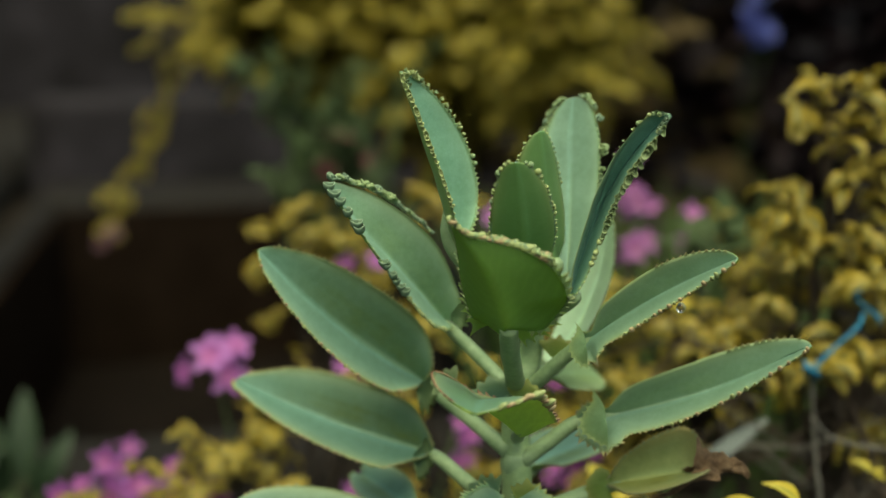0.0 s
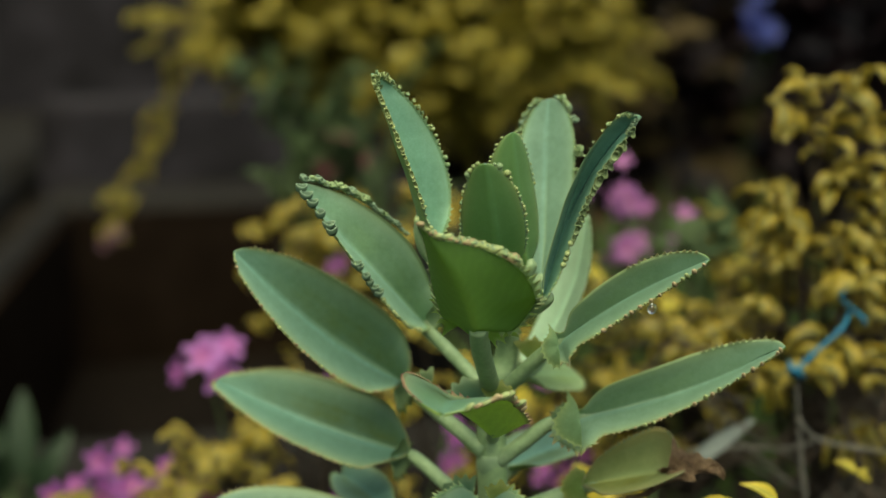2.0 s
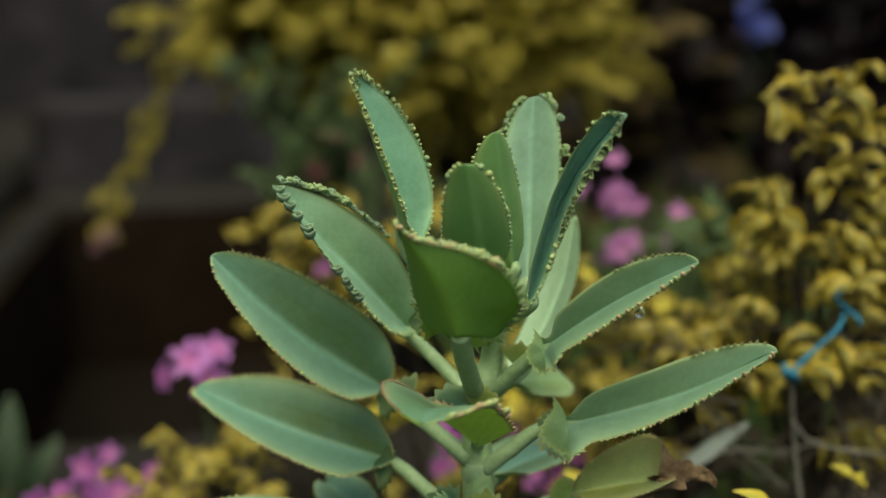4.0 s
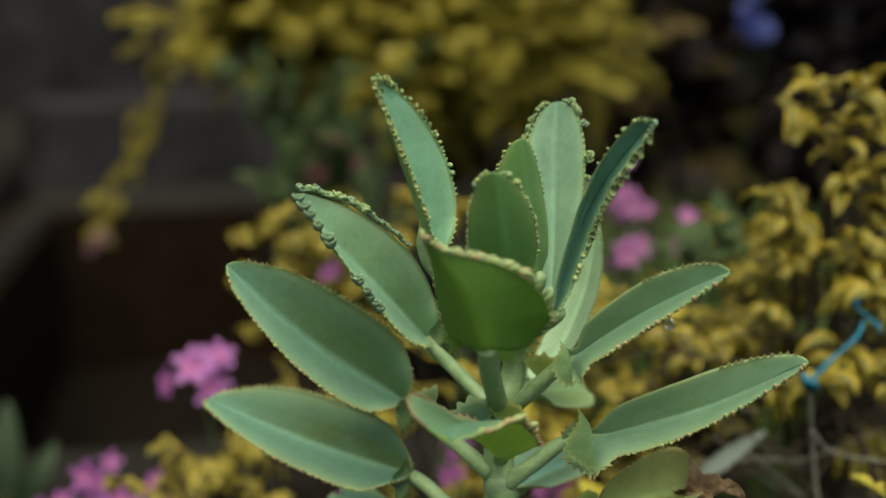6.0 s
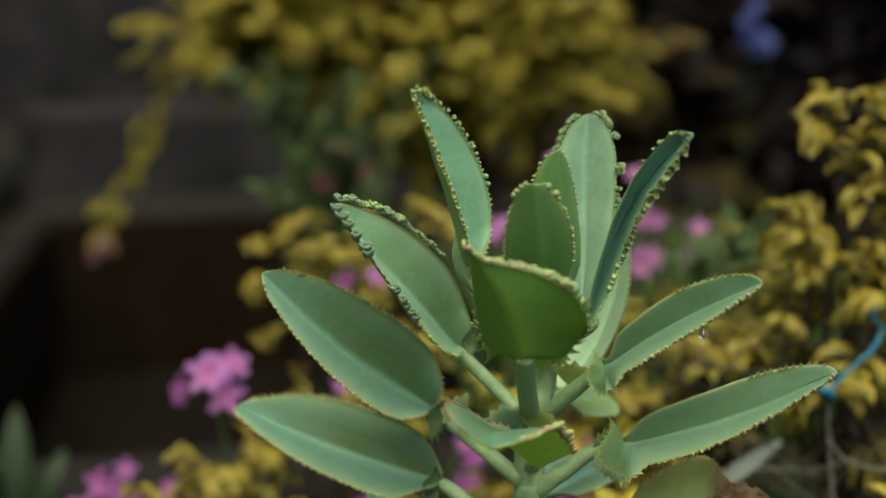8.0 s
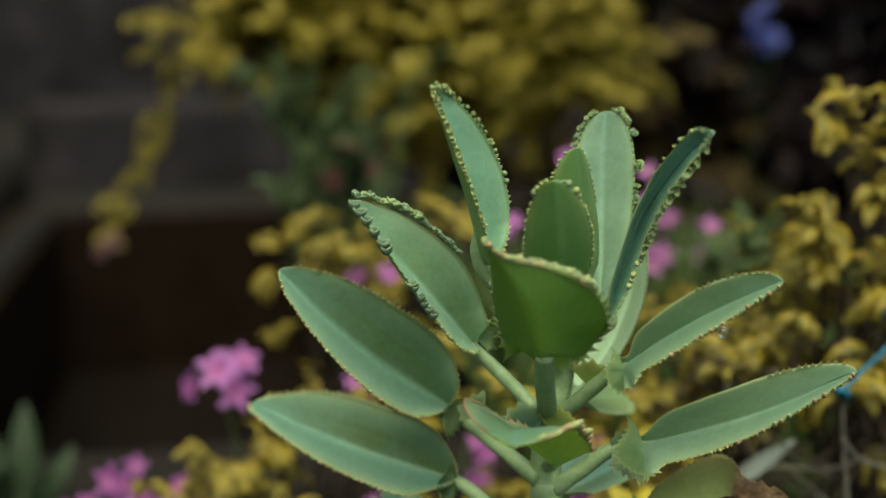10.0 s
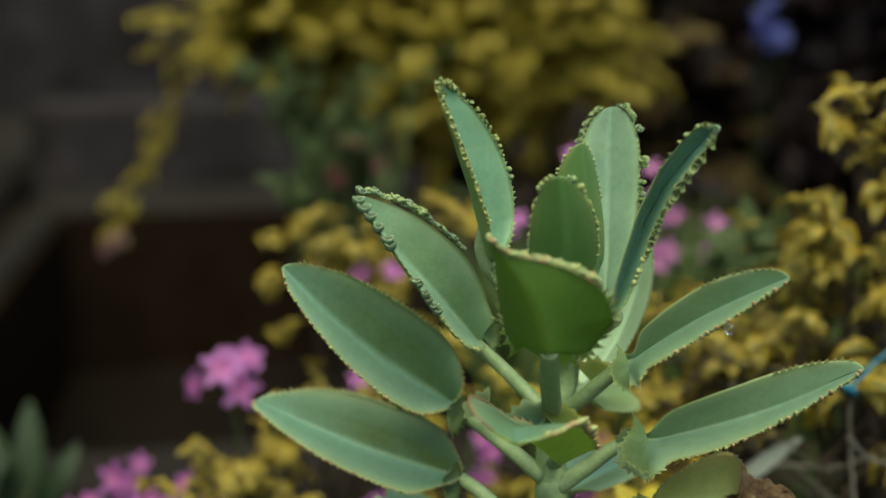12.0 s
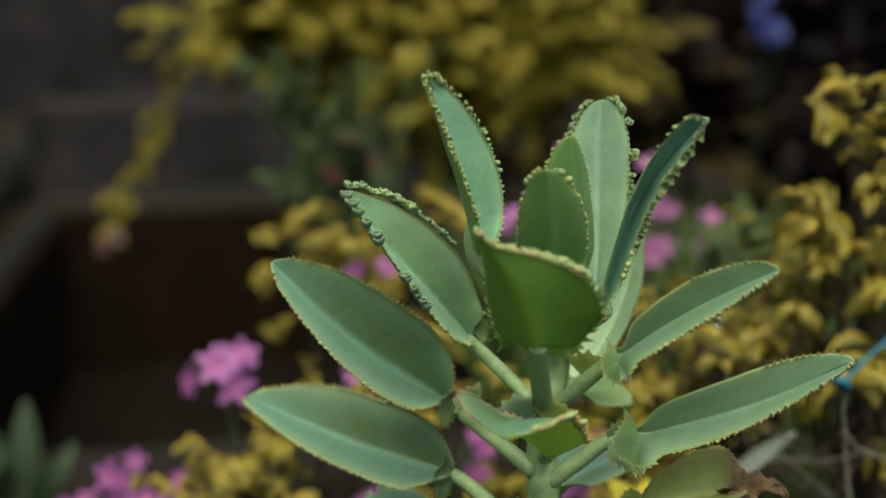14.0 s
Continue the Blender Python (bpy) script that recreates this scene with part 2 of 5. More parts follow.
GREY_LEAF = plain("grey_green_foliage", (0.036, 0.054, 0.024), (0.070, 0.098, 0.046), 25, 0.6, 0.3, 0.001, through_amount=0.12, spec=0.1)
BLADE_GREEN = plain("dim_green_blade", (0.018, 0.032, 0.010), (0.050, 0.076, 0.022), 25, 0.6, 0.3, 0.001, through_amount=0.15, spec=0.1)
# Near-black plum: the hedge's deep shade is put into its colour.
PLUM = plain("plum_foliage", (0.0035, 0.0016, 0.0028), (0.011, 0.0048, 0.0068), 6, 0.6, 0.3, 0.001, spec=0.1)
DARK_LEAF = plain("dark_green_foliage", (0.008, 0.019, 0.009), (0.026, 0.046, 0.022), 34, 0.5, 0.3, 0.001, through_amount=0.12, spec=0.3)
# Dim brown: shade is put into this foliage colour as well.
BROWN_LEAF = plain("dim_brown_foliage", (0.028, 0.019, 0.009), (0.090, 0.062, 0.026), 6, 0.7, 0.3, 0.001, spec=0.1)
PALE_BLADE = plain("pale_grey_leaf", (0.080, 0.094, 0.096), (0.145, 0.164, 0.166), 60, 0.6, 0.3, 0.001)


def variegated(name, yellow, green, amount):
    m, nt, b = material(name)
    along, side = across(nt)
    info = nt.nodes.new("ShaderNodeObjectInfo")
    geo = nt.nodes.new("ShaderNodeNewGeometry")
    pick = mix(nt, 0.5, info.outputs["Random"], geo.outputs["Random Per Island"])
    n = noise_of(nt, 55, 3)
    wave = nt.nodes.new("ShaderNodeMath")
    wave.operation = "ADD"
    nt.links.new(side, wave.inputs[0])
    nt.links.new(n, wave.inputs[1])
    half = nt.nodes.new("ShaderNodeMath")
    half.operation = "MULTIPLY"
    half.inputs[1].default_value = 0.5
    nt.links.new(wave.outputs[0], half.inputs[0])
    heart = ramp(nt, half.outputs[0], [(0.34 + amount, (1, 1, 1)), (0.62 + amount, (0, 0, 0))])
    tint = mix(nt, pick, yellow, tuple(0.62 * v for v in yellow))
    c = mix(nt, heart, tint, green)
    brown = ramp(nt, noise_of(nt, 130, 3), [(0.60, (0, 0, 0)), (0.72, (0.75, 0.75, 0.75))])
    c = mix(nt, brown, c, (0.17, 0.078, 0.018))
    nt.links.new(c, b.inputs["Base Color"])
    b.inputs["Roughness"].default_value = 0.45
    b.inputs["Specular IOR Level"].default_value = 0.35
    bump(nt, b, n, 0.3, 0.001)
    thin(nt, b, c, 0.28)
    return m


GOLD = variegated("golden_leaf", (0.46, 0.325, 0.042), (0.105, 0.105, 0.030), 0.05)
GOLD_FAR = variegated("olive_gold_leaf", (0.46, 0.355, 0.045), (0.155, 0.135, 0.024), 0.0)
GOLD_BRIGHT = variegated("bright_yellow_leaf", (0.58, 0.45, 0.06), (0.22, 0.24, 0.05), -0.12)


def petal_material(name, edge, heart, throat):
    m, nt, b = material(name)
    along, side = across(nt)
    c = ramp(nt, along, [(0.0, throat), (0.22, heart), (0.75, edge)])
    c = mix(nt, ramp(nt, noise_of(nt, 120, 4), [(0.35, (0, 0, 0)), (0.75, (0.4, 0.4, 0.4))]), c, tuple(0.7 * v for v in edge))
    nt.links.new(c, b.inputs["Base Color"])
    b.inputs["Roughness"].default_value = 0.6
    thin(nt, b, c, 0.3)
    return m


PINK = petal_material("pink_petal", (0.40, 0.15, 0.49), (0.31, 0.05, 0.27), (0.50, 0.18, 0.25))
PURPLE = petal_material("purple_petal", (0.235, 0.060, 0.30), (0.27, 0.04, 0.22), (0.4, 0.2, 0.2))
LILAC = petal_material("lilac_petal", (0.30, 0.11, 0.33), (0.32, 0.075, 0.27), (0.5, 0.3, 0.3))
BLUE_PETAL = petal_material("blue_petal", (0.035, 0.055, 0.30), (0.03, 0.045, 0.26), (0.05, 0.06, 0.25))
MAUVE = petal_material("mauve_petal", (0.095, 0.035, 0.060), (0.09, 0.03, 0.05), (0.1, 0.05, 0.05))
DULL_PINK = petal_material("dull_pink_petal", (0.20, 0.075, 0.085), (0.2, 0.06, 0.07), (0.2, 0.1, 0.05))

m, nt, b = material("water")
b.inputs["Base Color"].default_value = (1, 1, 1, 1)
b.inputs["Roughness"].default_value = 0.02
b.inputs["Transmission Weight"].default_value = 1.0
b.inputs["IOR"].default_value = 1.33
WATER = m


# ---- mesh helpers ----
def as_object(name, bm, mats, parent=None, label="", smooth=True):
    me = bpy.data.meshes.new(name)
    bm.normal_update()
    bm.to_mesh(me)
    bm.free()
    for mt in mats if isinstance(mats, (list, tuple)) else [mats]:
        me.materials.append(mt)
    if smooth:
        me.polygons.foreach_set("use_smooth", [True] * len(me.polygons))
    ob = new(name, me)
    if parent:
        ob.parent = parent
    return tagged(ob, label)


part = as_object


def thing(name, at, label, category, group="", kind=""):
    ob = new(name)
    ob.location = at
    ob.empty_display_size = 0.02
    return tagged(ob, label, category, group, kind)


def spline(points, steps=8):
    """A smooth line through the given points."""
    p = [Vector(q) for q in points]
    p = [2 * p[0] - p[1], *p, 2 * p[-1] - p[-2]]
    out = []
    for i in range(1, len(p) - 2):
        for k in range(steps):
            t = k / steps
            a, b_, c, d = p[i - 1 : i + 3]
            out.append(0.5 * (2 * b_ + (c - a) * t + (2 * a - 5 * b_ + 4 * c - d) * t * t + (3 * b_ - a - 3 * c + d) * t ** 3))
    return out + [p[-2]]


def tube(bm, line, radii, sides=8, origin=(0, 0, 0), wobble=0.0):
    """A tapering round stalk along a line, closed at both ends."""
    o = Vector(origin)
    rings, n = [], len(line)
    ref = Vector((0.31, 0.85, 0.42))
    for i, q in enumerate(line):
        d = (line[min(i + 1, n - 1)] - line[max(i - 1, 0)]).normalized()
        a = d.cross(ref).normalized()
        c = d.cross(a)
        f = i / (n - 1) * (len(radii) - 1)
        k = min(int(f), len(radii) - 2)
        r = radii[k] + (radii[k + 1] - radii[k]) * (f - k)
        ring = []
        for s in range(sides):
            th = 2 * math.pi * s / sides
            rr = r * (1 + wobble * noise.noise(Vector((s * 1.7, i * 0.6, r * 900))))
            ring.append(bm.verts.new(q - o + (a * math.cos(th) + c * math.sin(th)) * rr))
        rings.append(ring)
    for r0, r1 in zip(rings, rings[1:]):
        for s in range(sides):
            bm.faces.new((r0[s], r0[(s + 1) % sides], r1[(s + 1) % sides], r1[s]))
    bm.faces.new(rings[0][::-1])
    bm.faces.new(rings[-1])
    return bm


def box(bm, lo, hi, m=Matrix()):
    v = [bm.verts.new(m @ Vector((x, y, z))) for x in (lo[0], hi[0]) for y in (lo[1], hi[1]) for z in (lo[2], hi[2])]
    for f in ((0, 1, 3, 2), (4, 6, 7, 5), (0, 4, 5, 1), (2, 3, 7, 6), (0, 2, 6, 4), (1, 5, 7, 3)):
        bm.faces.new([v[i] for i in f])
    return bm


def rough_block(lo, hi, m, step, jitter, bevel):
    """A block of stone or cast concrete with worn edges."""
    bm = box(bmesh.new(), lo, hi, m)
    bmesh.ops.bevel(bm, geom=bm.edges[:], offset=bevel, segments=2, affect="EDGES")
    size = max(hi[i] - lo[i] for i in range(3))
    bmesh.ops.subdivide_edges(bm, edges=[e for e in bm.edges if e.calc_length() > step], cuts=int(min(24, size / step)), use_grid_fill=True)
    for v in bm.verts:
        v.co += noise.noise_vector(v.co * 5.0) * jitter
    return bm

# ---- the large structure ----
TURN = pose(-1.10, 2.90, 0, 0, 0, 13)
BACK = TURN.inverted()


def basin_floor(p):
    q = BACK @ p
    return -0.1 < q.x < 1.06 and -1.41 < q.y < 1.68


bm = bmesh.new()
bmesh.ops.create_grid(bm, x_segments=240, y_segments=240, size=1.0)
for v in bm.verts:
    v.co = Vector((math.copysign(abs(v.co.x) ** 3 * 60, v.co.x), math.copysign(abs(v.co.y) ** 3 * 60, v.co.y) + 1.0, 0))
    v.co.z = 0.02 * noise.noise(v.co * 2.2)
    if basin_floor(v.co):
        v.co.z -= 0.9
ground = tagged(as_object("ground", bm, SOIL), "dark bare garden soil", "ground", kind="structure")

basin = tagged(new("pond_basin"), "empty dark pond basin with weathered concrete rims", "basin", kind="structure")
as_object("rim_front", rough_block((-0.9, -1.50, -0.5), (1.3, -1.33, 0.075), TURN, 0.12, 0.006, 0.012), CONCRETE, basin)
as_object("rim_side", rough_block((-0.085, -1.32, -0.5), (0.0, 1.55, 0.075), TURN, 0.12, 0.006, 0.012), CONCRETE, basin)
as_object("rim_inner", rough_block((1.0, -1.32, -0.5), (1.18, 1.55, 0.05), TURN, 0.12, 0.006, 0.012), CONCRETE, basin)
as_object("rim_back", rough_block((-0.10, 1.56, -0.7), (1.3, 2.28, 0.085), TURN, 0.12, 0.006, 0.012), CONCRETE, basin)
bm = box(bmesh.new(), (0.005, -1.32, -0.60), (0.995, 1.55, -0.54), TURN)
as_object("mud", bm, MUD_DARKER, basin, "black mud floor", smooth=False)
# near-black sheets laid over the inner walls for the basin's shade
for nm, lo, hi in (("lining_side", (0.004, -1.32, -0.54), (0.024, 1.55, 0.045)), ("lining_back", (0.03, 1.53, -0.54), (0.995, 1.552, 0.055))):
    as_object(nm, box(bmesh.new(), lo, hi, TURN), MUD, basin, "near-black sheet on the basin wall", smooth=False)

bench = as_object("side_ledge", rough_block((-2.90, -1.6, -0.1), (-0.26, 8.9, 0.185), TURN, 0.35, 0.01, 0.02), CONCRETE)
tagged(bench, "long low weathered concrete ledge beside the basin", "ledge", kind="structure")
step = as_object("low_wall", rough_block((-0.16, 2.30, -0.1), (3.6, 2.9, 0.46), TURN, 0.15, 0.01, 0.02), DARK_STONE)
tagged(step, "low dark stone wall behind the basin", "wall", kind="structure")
# The side wall stands out of view, added to close off the garden.
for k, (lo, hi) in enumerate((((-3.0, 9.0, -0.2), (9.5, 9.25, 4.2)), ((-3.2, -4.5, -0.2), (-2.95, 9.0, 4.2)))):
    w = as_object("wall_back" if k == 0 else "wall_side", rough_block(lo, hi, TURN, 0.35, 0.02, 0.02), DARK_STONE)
    tagged(w, "stone garden wall in deep shade", "wall", kind="structure")


# ---- leaves, twigs and flowers of the shrubs ----
def leaf_mesh(name, mats, wide, droop, fold, nv=6, wave=0.0, point=0.8):
    """A thin leaf one unit long along x."""
    bm = bmesh.new()
    uv = bm.loops.layers.uv.new("UVMap")
    rows, where = [], {}
    for i in range(nv + 1):
        v = i / nv
        h = 0.5 * wide * math.sin(math.pi * (0.04 + 0.94 * v) ** 0.8) ** point
        a = -droop * v
        x = math.sin(droop * v) / droop if abs(droop) > 1e-3 else v
        z = -(1 - math.cos(droop * v)) / droop if abs(droop) > 1e-3 else 0
        row = []
        for w in (-1, -0.5, 0, 0.5, 1):
            up = fold * abs(w) * h + wave * math.sin(v * 9 + w * 2) * abs(w)
            q = bm.verts.new((x - up * math.sin(a), h * w, z + up * math.cos(a)))
            where[q] = (v, abs(w))
            row.append(q)
        rows.append(row)
    for r0, r1 in zip(rows, rows[1:]):
        for j in range(4):
            f = bm.faces.new((r0[j], r1[j], r1[j + 1], r0[j + 1]))
            for lp in f.loops:
                lp[uv].uv = where[lp.vert]
    me = bpy.data.meshes.new(name)
    bm.to_mesh(me)
    bm.free()
    me.materials.append(mats)
    me.polygons.foreach_set("use_smooth", [True] * len(me.polygons))
    return me


GOLD_LEAVES = [leaf_mesh("golden_leaf", GOLD, 0.50, d, f, 7, wave=w, point=0.85) for d, f, w in ((1.2, 0.45, 0.02), (1.8, 0.6, 0.03), (2.4, 0.5, 0.02), (0.8, 0.7, 0.03), (1.5, 0.3, 0.04))]
CURLED_LEAVES = [leaf_mesh("curled_leaf", GOLD, 0.31, d, f, 8, wave=w, point=0.8) for d, f, w in ((0.7, 0.8, 0.04), (1.1, 0.9, 0.05), (1.6, 0.7, 0.04), (2.2, 0.8, 0.05), (0.9, 0.6, 0.05))]
POINTED_LEAVES = [leaf_mesh("pointed_leaf", GOLD_BRIGHT, w, d, f, 8, wave=0.02, point=1.15) for w, d, f in ((0.40, 0.5, 0.5), (0.36, 0.9, 0.6))]
ARCHED_LEAVES = [leaf_mesh("arched_leaf", GOLD, 0.36, d, f, 9, wave=w, point=0.75) for d, f, w in ((1.5, 0.5, 0.02), (1.9, 0.6, 0.03), (2.4, 0.5, 0.02), (2.8, 0.45, 0.02), (2.1, 0.7, 0.03))]
BRIGHT_LEAVES = [leaf_mesh("bright_leaf", GOLD_BRIGHT, 0.52, d, f, wave=w) for d, f, w in ((0.7, 0.35, 0.02), (1.3, 0.5, 0.03))]
FAR_LEAVES = [leaf_mesh("olive_leaf", GOLD_FAR, 0.5, d, f, 4) for d, f in ((0.8, 0.3), (1.4, 0.5))]
GREY_LEAVES = [leaf_mesh("grey_green_leaf", GREY_LEAF, 0.42, d, f) for d, f in ((0.4, 0.35), (0.8, 0.3), (-0.3, 0.4))]
DARK_LEAVES = [leaf_mesh("dark_green_leaf", DARK_LEAF, 0.32, d, f) for d, f in ((0.4, 0.35), (0.8, 0.3), (-0.3, 0.4))]
BROWN_LEAVES = [leaf_mesh("brown_leaf", BROWN_LEAF, 0.45, d, f, 4) for d, f in ((0.6, 0.3), (1.2, 0.3))]
DIM_LEAVES = [leaf_mesh("plum_leaf", PLUM, 0.45, d, f, 4) for d, f in ((0.6, 0.3), (1.2, 0.3))]


def lay(x_axis, up):
    """A turn with x along the first way and z near the second."""
    x = Vector(x_axis).normalized()
    y = Vector(up).cross(x)
    y = y.normalized() if y.length > 1e-6 else x.orthogonal().normalized()
    z = x.cross(y)
    return Matrix((x, y, z)).transposed().to_4x4()


def joined(name, placed, parent, label=""):
    """Many leaves in one mesh, from (mesh, matrix) pairs."""
    verts, faces, uvs, count = [], [], [], 0
    cache = {}
    for me, mt in placed:
        if me not in cache:
            co = np.empty(len(me.vertices) * 3)
            me.vertices.foreach_get("co", co)
            luv = np.empty(len(me.loops) * 2)
            me.uv_layers[0].data.foreach_get("uv", luv)
            cache[me] = (co.reshape(-1, 3), [tuple(p.vertices) for p in me.polygons], luv)
        co, fs, luv = cache[me]
        a = np.array(mt)
        verts.append(co @ a[:3, :3].T + a[:3, 3])
        faces += [tuple(i + count for i in f) for f in fs]
        uvs.append(luv)
        count += len(co)
    me = bpy.data.meshes.new(name)
    me.from_pydata(np.concatenate(verts).tolist(), [], faces)
    me.uv_layers.new(name="UVMap").data.foreach_set("uv", np.concatenate(uvs))
    me.materials.append(placed[0][0].materials[0])
    me.polygons.foreach_set("use_smooth", [True] * len(me.polygons))
    ob = new(name, me)
    ob.parent = parent
    return tagged(ob, label, kind="stuff")


def sprig(rng, start, way, length, leaves, size, spread=0.9, hang=0.35, arch=0.0):
    """A leafy shoot: its line and the turned and sized leaves along it."""
    p, d = Vector(start), Vector(way).normalized()
    line, out = [p.copy()], []
    steps = max(4, leaves // 2)
    for i in range(steps):
        d = (d + Vector((rng.uniform(-0.2, 0.2), rng.uniform(-0.2, 0.2), rng.uniform(-0.12, 0.12) - hang * i / steps / steps * 4))).normalized()
        p = p + d * length / steps
        line.append(p.copy())
        side = d.cross(Vector((rng.uniform(-0.4, 0.4), rng.uniform(-0.4, 0.4), 1))).normalized()
        for k in (-1, 1):
            go = (side * k * spread + d * rng.uniform(0.35, 0.9) + Vector((0, 0, rng.uniform(-0.25, 0.35)))).normalized()
            tilt = (rng.uniform(-0.8, 0.8), rng.uniform(-0.9, 0.4), 1)
            if arch:
                go = (go + Vector((0, 0, arch))).normalized()
                tilt = (rng.uniform(-0.35, 0.35), rng.uniform(-0.6, 0.1), 1)
            s = size * rng.uniform(0.65, 1.2) * (1 - 0.35 * i / steps)
            out.append(Matrix.Translation(p) @ lay(go, tilt) @ Matrix.Scale(s, 4))
    return line, out


def shrub(name, at, sprigs, meshes, size, label, seed, single=True, twig=TWIG, radius=0.0012, category="shrub", hang=0.35, stems=1, arch=0.0):
    """sprigs: (start, way, length, leaves). Each shoot rises from the root on its own branch."""
    rng = random.Random(seed)
    sh = thing(name, at, label, category, "golden shrubs" if name == "golden_shrub" else "")
    o = Vector(at)
    mass, count = [], 0
    low = min(s[0][2] for s in sprigs)
    mid = sum((Vector(s[0]) for s in sprigs), Vector()) / len(sprigs)
    hub = Vector((o.x * 0.5 + mid.x * 0.5, o.y * 0.5 + mid.y * 0.5 + 0.02, max(0.04, low - 0.10)))
    part("trunk", tube(bmesh.new(), spline([o, o.lerp(hub, 0.5) + Vector((0.008, 0.005, 0)), hub], 4), (radius * 4, radius * 3.2, radius * 2.6), 8, o, 0.25), twig, sh)
    for start, way, length, many in sprigs:
        line, leaves = sprig(rng, start, way, length, many, size, hang=hang, arch=arch)
        s = Vector(start)
        bend = hub.lerp(s, 0.5) + Vector((rng.uniform(-0.03, 0.03), rng.uniform(0.0, 0.04), -0.03))
        if sprigs.index((start, way, length, many)) % stems:
            low_line = line
        else:
            low_line = [hub, bend] + line
        part("branch", tube(bmesh.new(), spline(low_line, 3), (radius * 1.8, radius * 1.3, radius, radius * 0.5), 6, o, 0.2), twig, sh)
        for mt in leaves:
            me = rng.choice(meshes)
            if single and count < 300:
                count += 1
                ob = new("leaf", me)
                ob.parent = sh
                ob.matrix_local = Matrix.Translation(-o) @ mt
            else:
                mass.append((me, Matrix.Translation(-o) @ mt))
    if mass:
        joined("crown", mass, sh)
    return sh


def fan(centre, reach, n, seed, length, many, up=0.4):
    """Shoots that fill an egg-shaped crown."""
    rng = random.Random(seed)
    c = Vector(centre)
    out = []
    for _ in range(n):
        q = Vector((rng.gauss(0, 0.45) * reach[0], rng.gauss(0, 0.45) * reach[1], rng.gauss(0, 0.45) * reach[2]))
        way = Vector((q.x / reach[0], q.y / reach[1] - 0.3, q.z / reach[2] + up)) + Vector((rng.uniform(-0.5, 0.5), rng.uniform(-0.5, 0.5), 0))
        out.append((tuple(c + q), tuple(way), length * rng.uniform(0.7, 1.3), many))
    return out


def petal_mesh(name, mat, wide):
    return leaf_mesh(name, mat, wide, 0.5, 0.12, 5, 0.05, 0.6)


PETALS = {k: petal_mesh(k, mt, 0.44) for k, mt in (("pink_petal", PINK), ("purple_petal", PURPLE), ("lilac_petal", LILAC), ("blue_petal", BLUE_PETAL), ("dull_petal", DULL_PINK), ("mauve_petal", MAUVE))}


def flowers(name, root, heads, petal, size, label, seed, category="flower", per=(4, 7), spread=0.022, stalk=GREEN_STALK, leaves=None):
    """A flowering plant: stalks that carry heads of five-petalled flowers."""
    rng = random.Random(seed)
    o = Vector(root)
    th = thing(name, root, label, category, {"pink_flower": "pink flowers", "dull_pink_flower": "faded flowers"}[name] if "pink" in name else "")
    for at, far in heads:
        c = Vector(at)
        line = spline([o + Vector((rng.uniform(-0.02, 0.02), 0, 0)), o.lerp(c, 0.5) + Vector((rng.uniform(-0.02, 0.02), 0.02, 0)), c - Vector((0, 0, 0.01))], 5)
        st = part("stalk", tube(bmesh.new(), line, (0.0022, 0.0016, 0.0012), 6, o), stalk, th)
        for _ in range(rng.randint(*per)):
            q = c + Vector((rng.gauss(0, 1), rng.gauss(0, 0.7), rng.gauss(0, 0.8))) * spread * far
            ax = (q - c + Vector((0, -0.03, 0.015))).normalized()
            base = lay(ax.orthogonal(), ax)
            bm = bmesh.new()
            fl = []
            s = size * rng.uniform(0.75, 1.15)
            for k in range(5):
                fl.append((PETALS[petal], Matrix.Translation(q - o) @ base @ Matrix.Rotation(k * 1.2566 + rng.uniform(-0.1, 0.1), 4, "Z") @ Matrix.Rotation(-0.45, 4, "Y") @ Matrix.Scale(s, 4)))
            bm.free()
            ob = joined("flower", fl, st)
            del ob["kind"]
        if leaves:
            for _ in range(6):
                t = rng.uniform(0.45, 0.95)
                q = o.lerp(c, t)
                ob = new("leaf", rng.choice(leaves))
                ob.parent = th
                ob.matrix_local = Matrix.Translation(q - o) @ lay((rng.uniform(-1, 1), rng.uniform(-1, 0.4), rng.uniform(-0.1, 0.6)), (0, 0, 1)) @ Matrix.Scale(rng.uniform(0.025, 0.045), 4)
    return th


def foot(at, dx=0.0, dy=0.0):
    """The place on the ground below a crown."""
    return (at[0] + dx, at[1] + dy, 0.0)


# golden shrub beside the succulent
g = (0.3323, 0.9916, 0.3799)
near = []
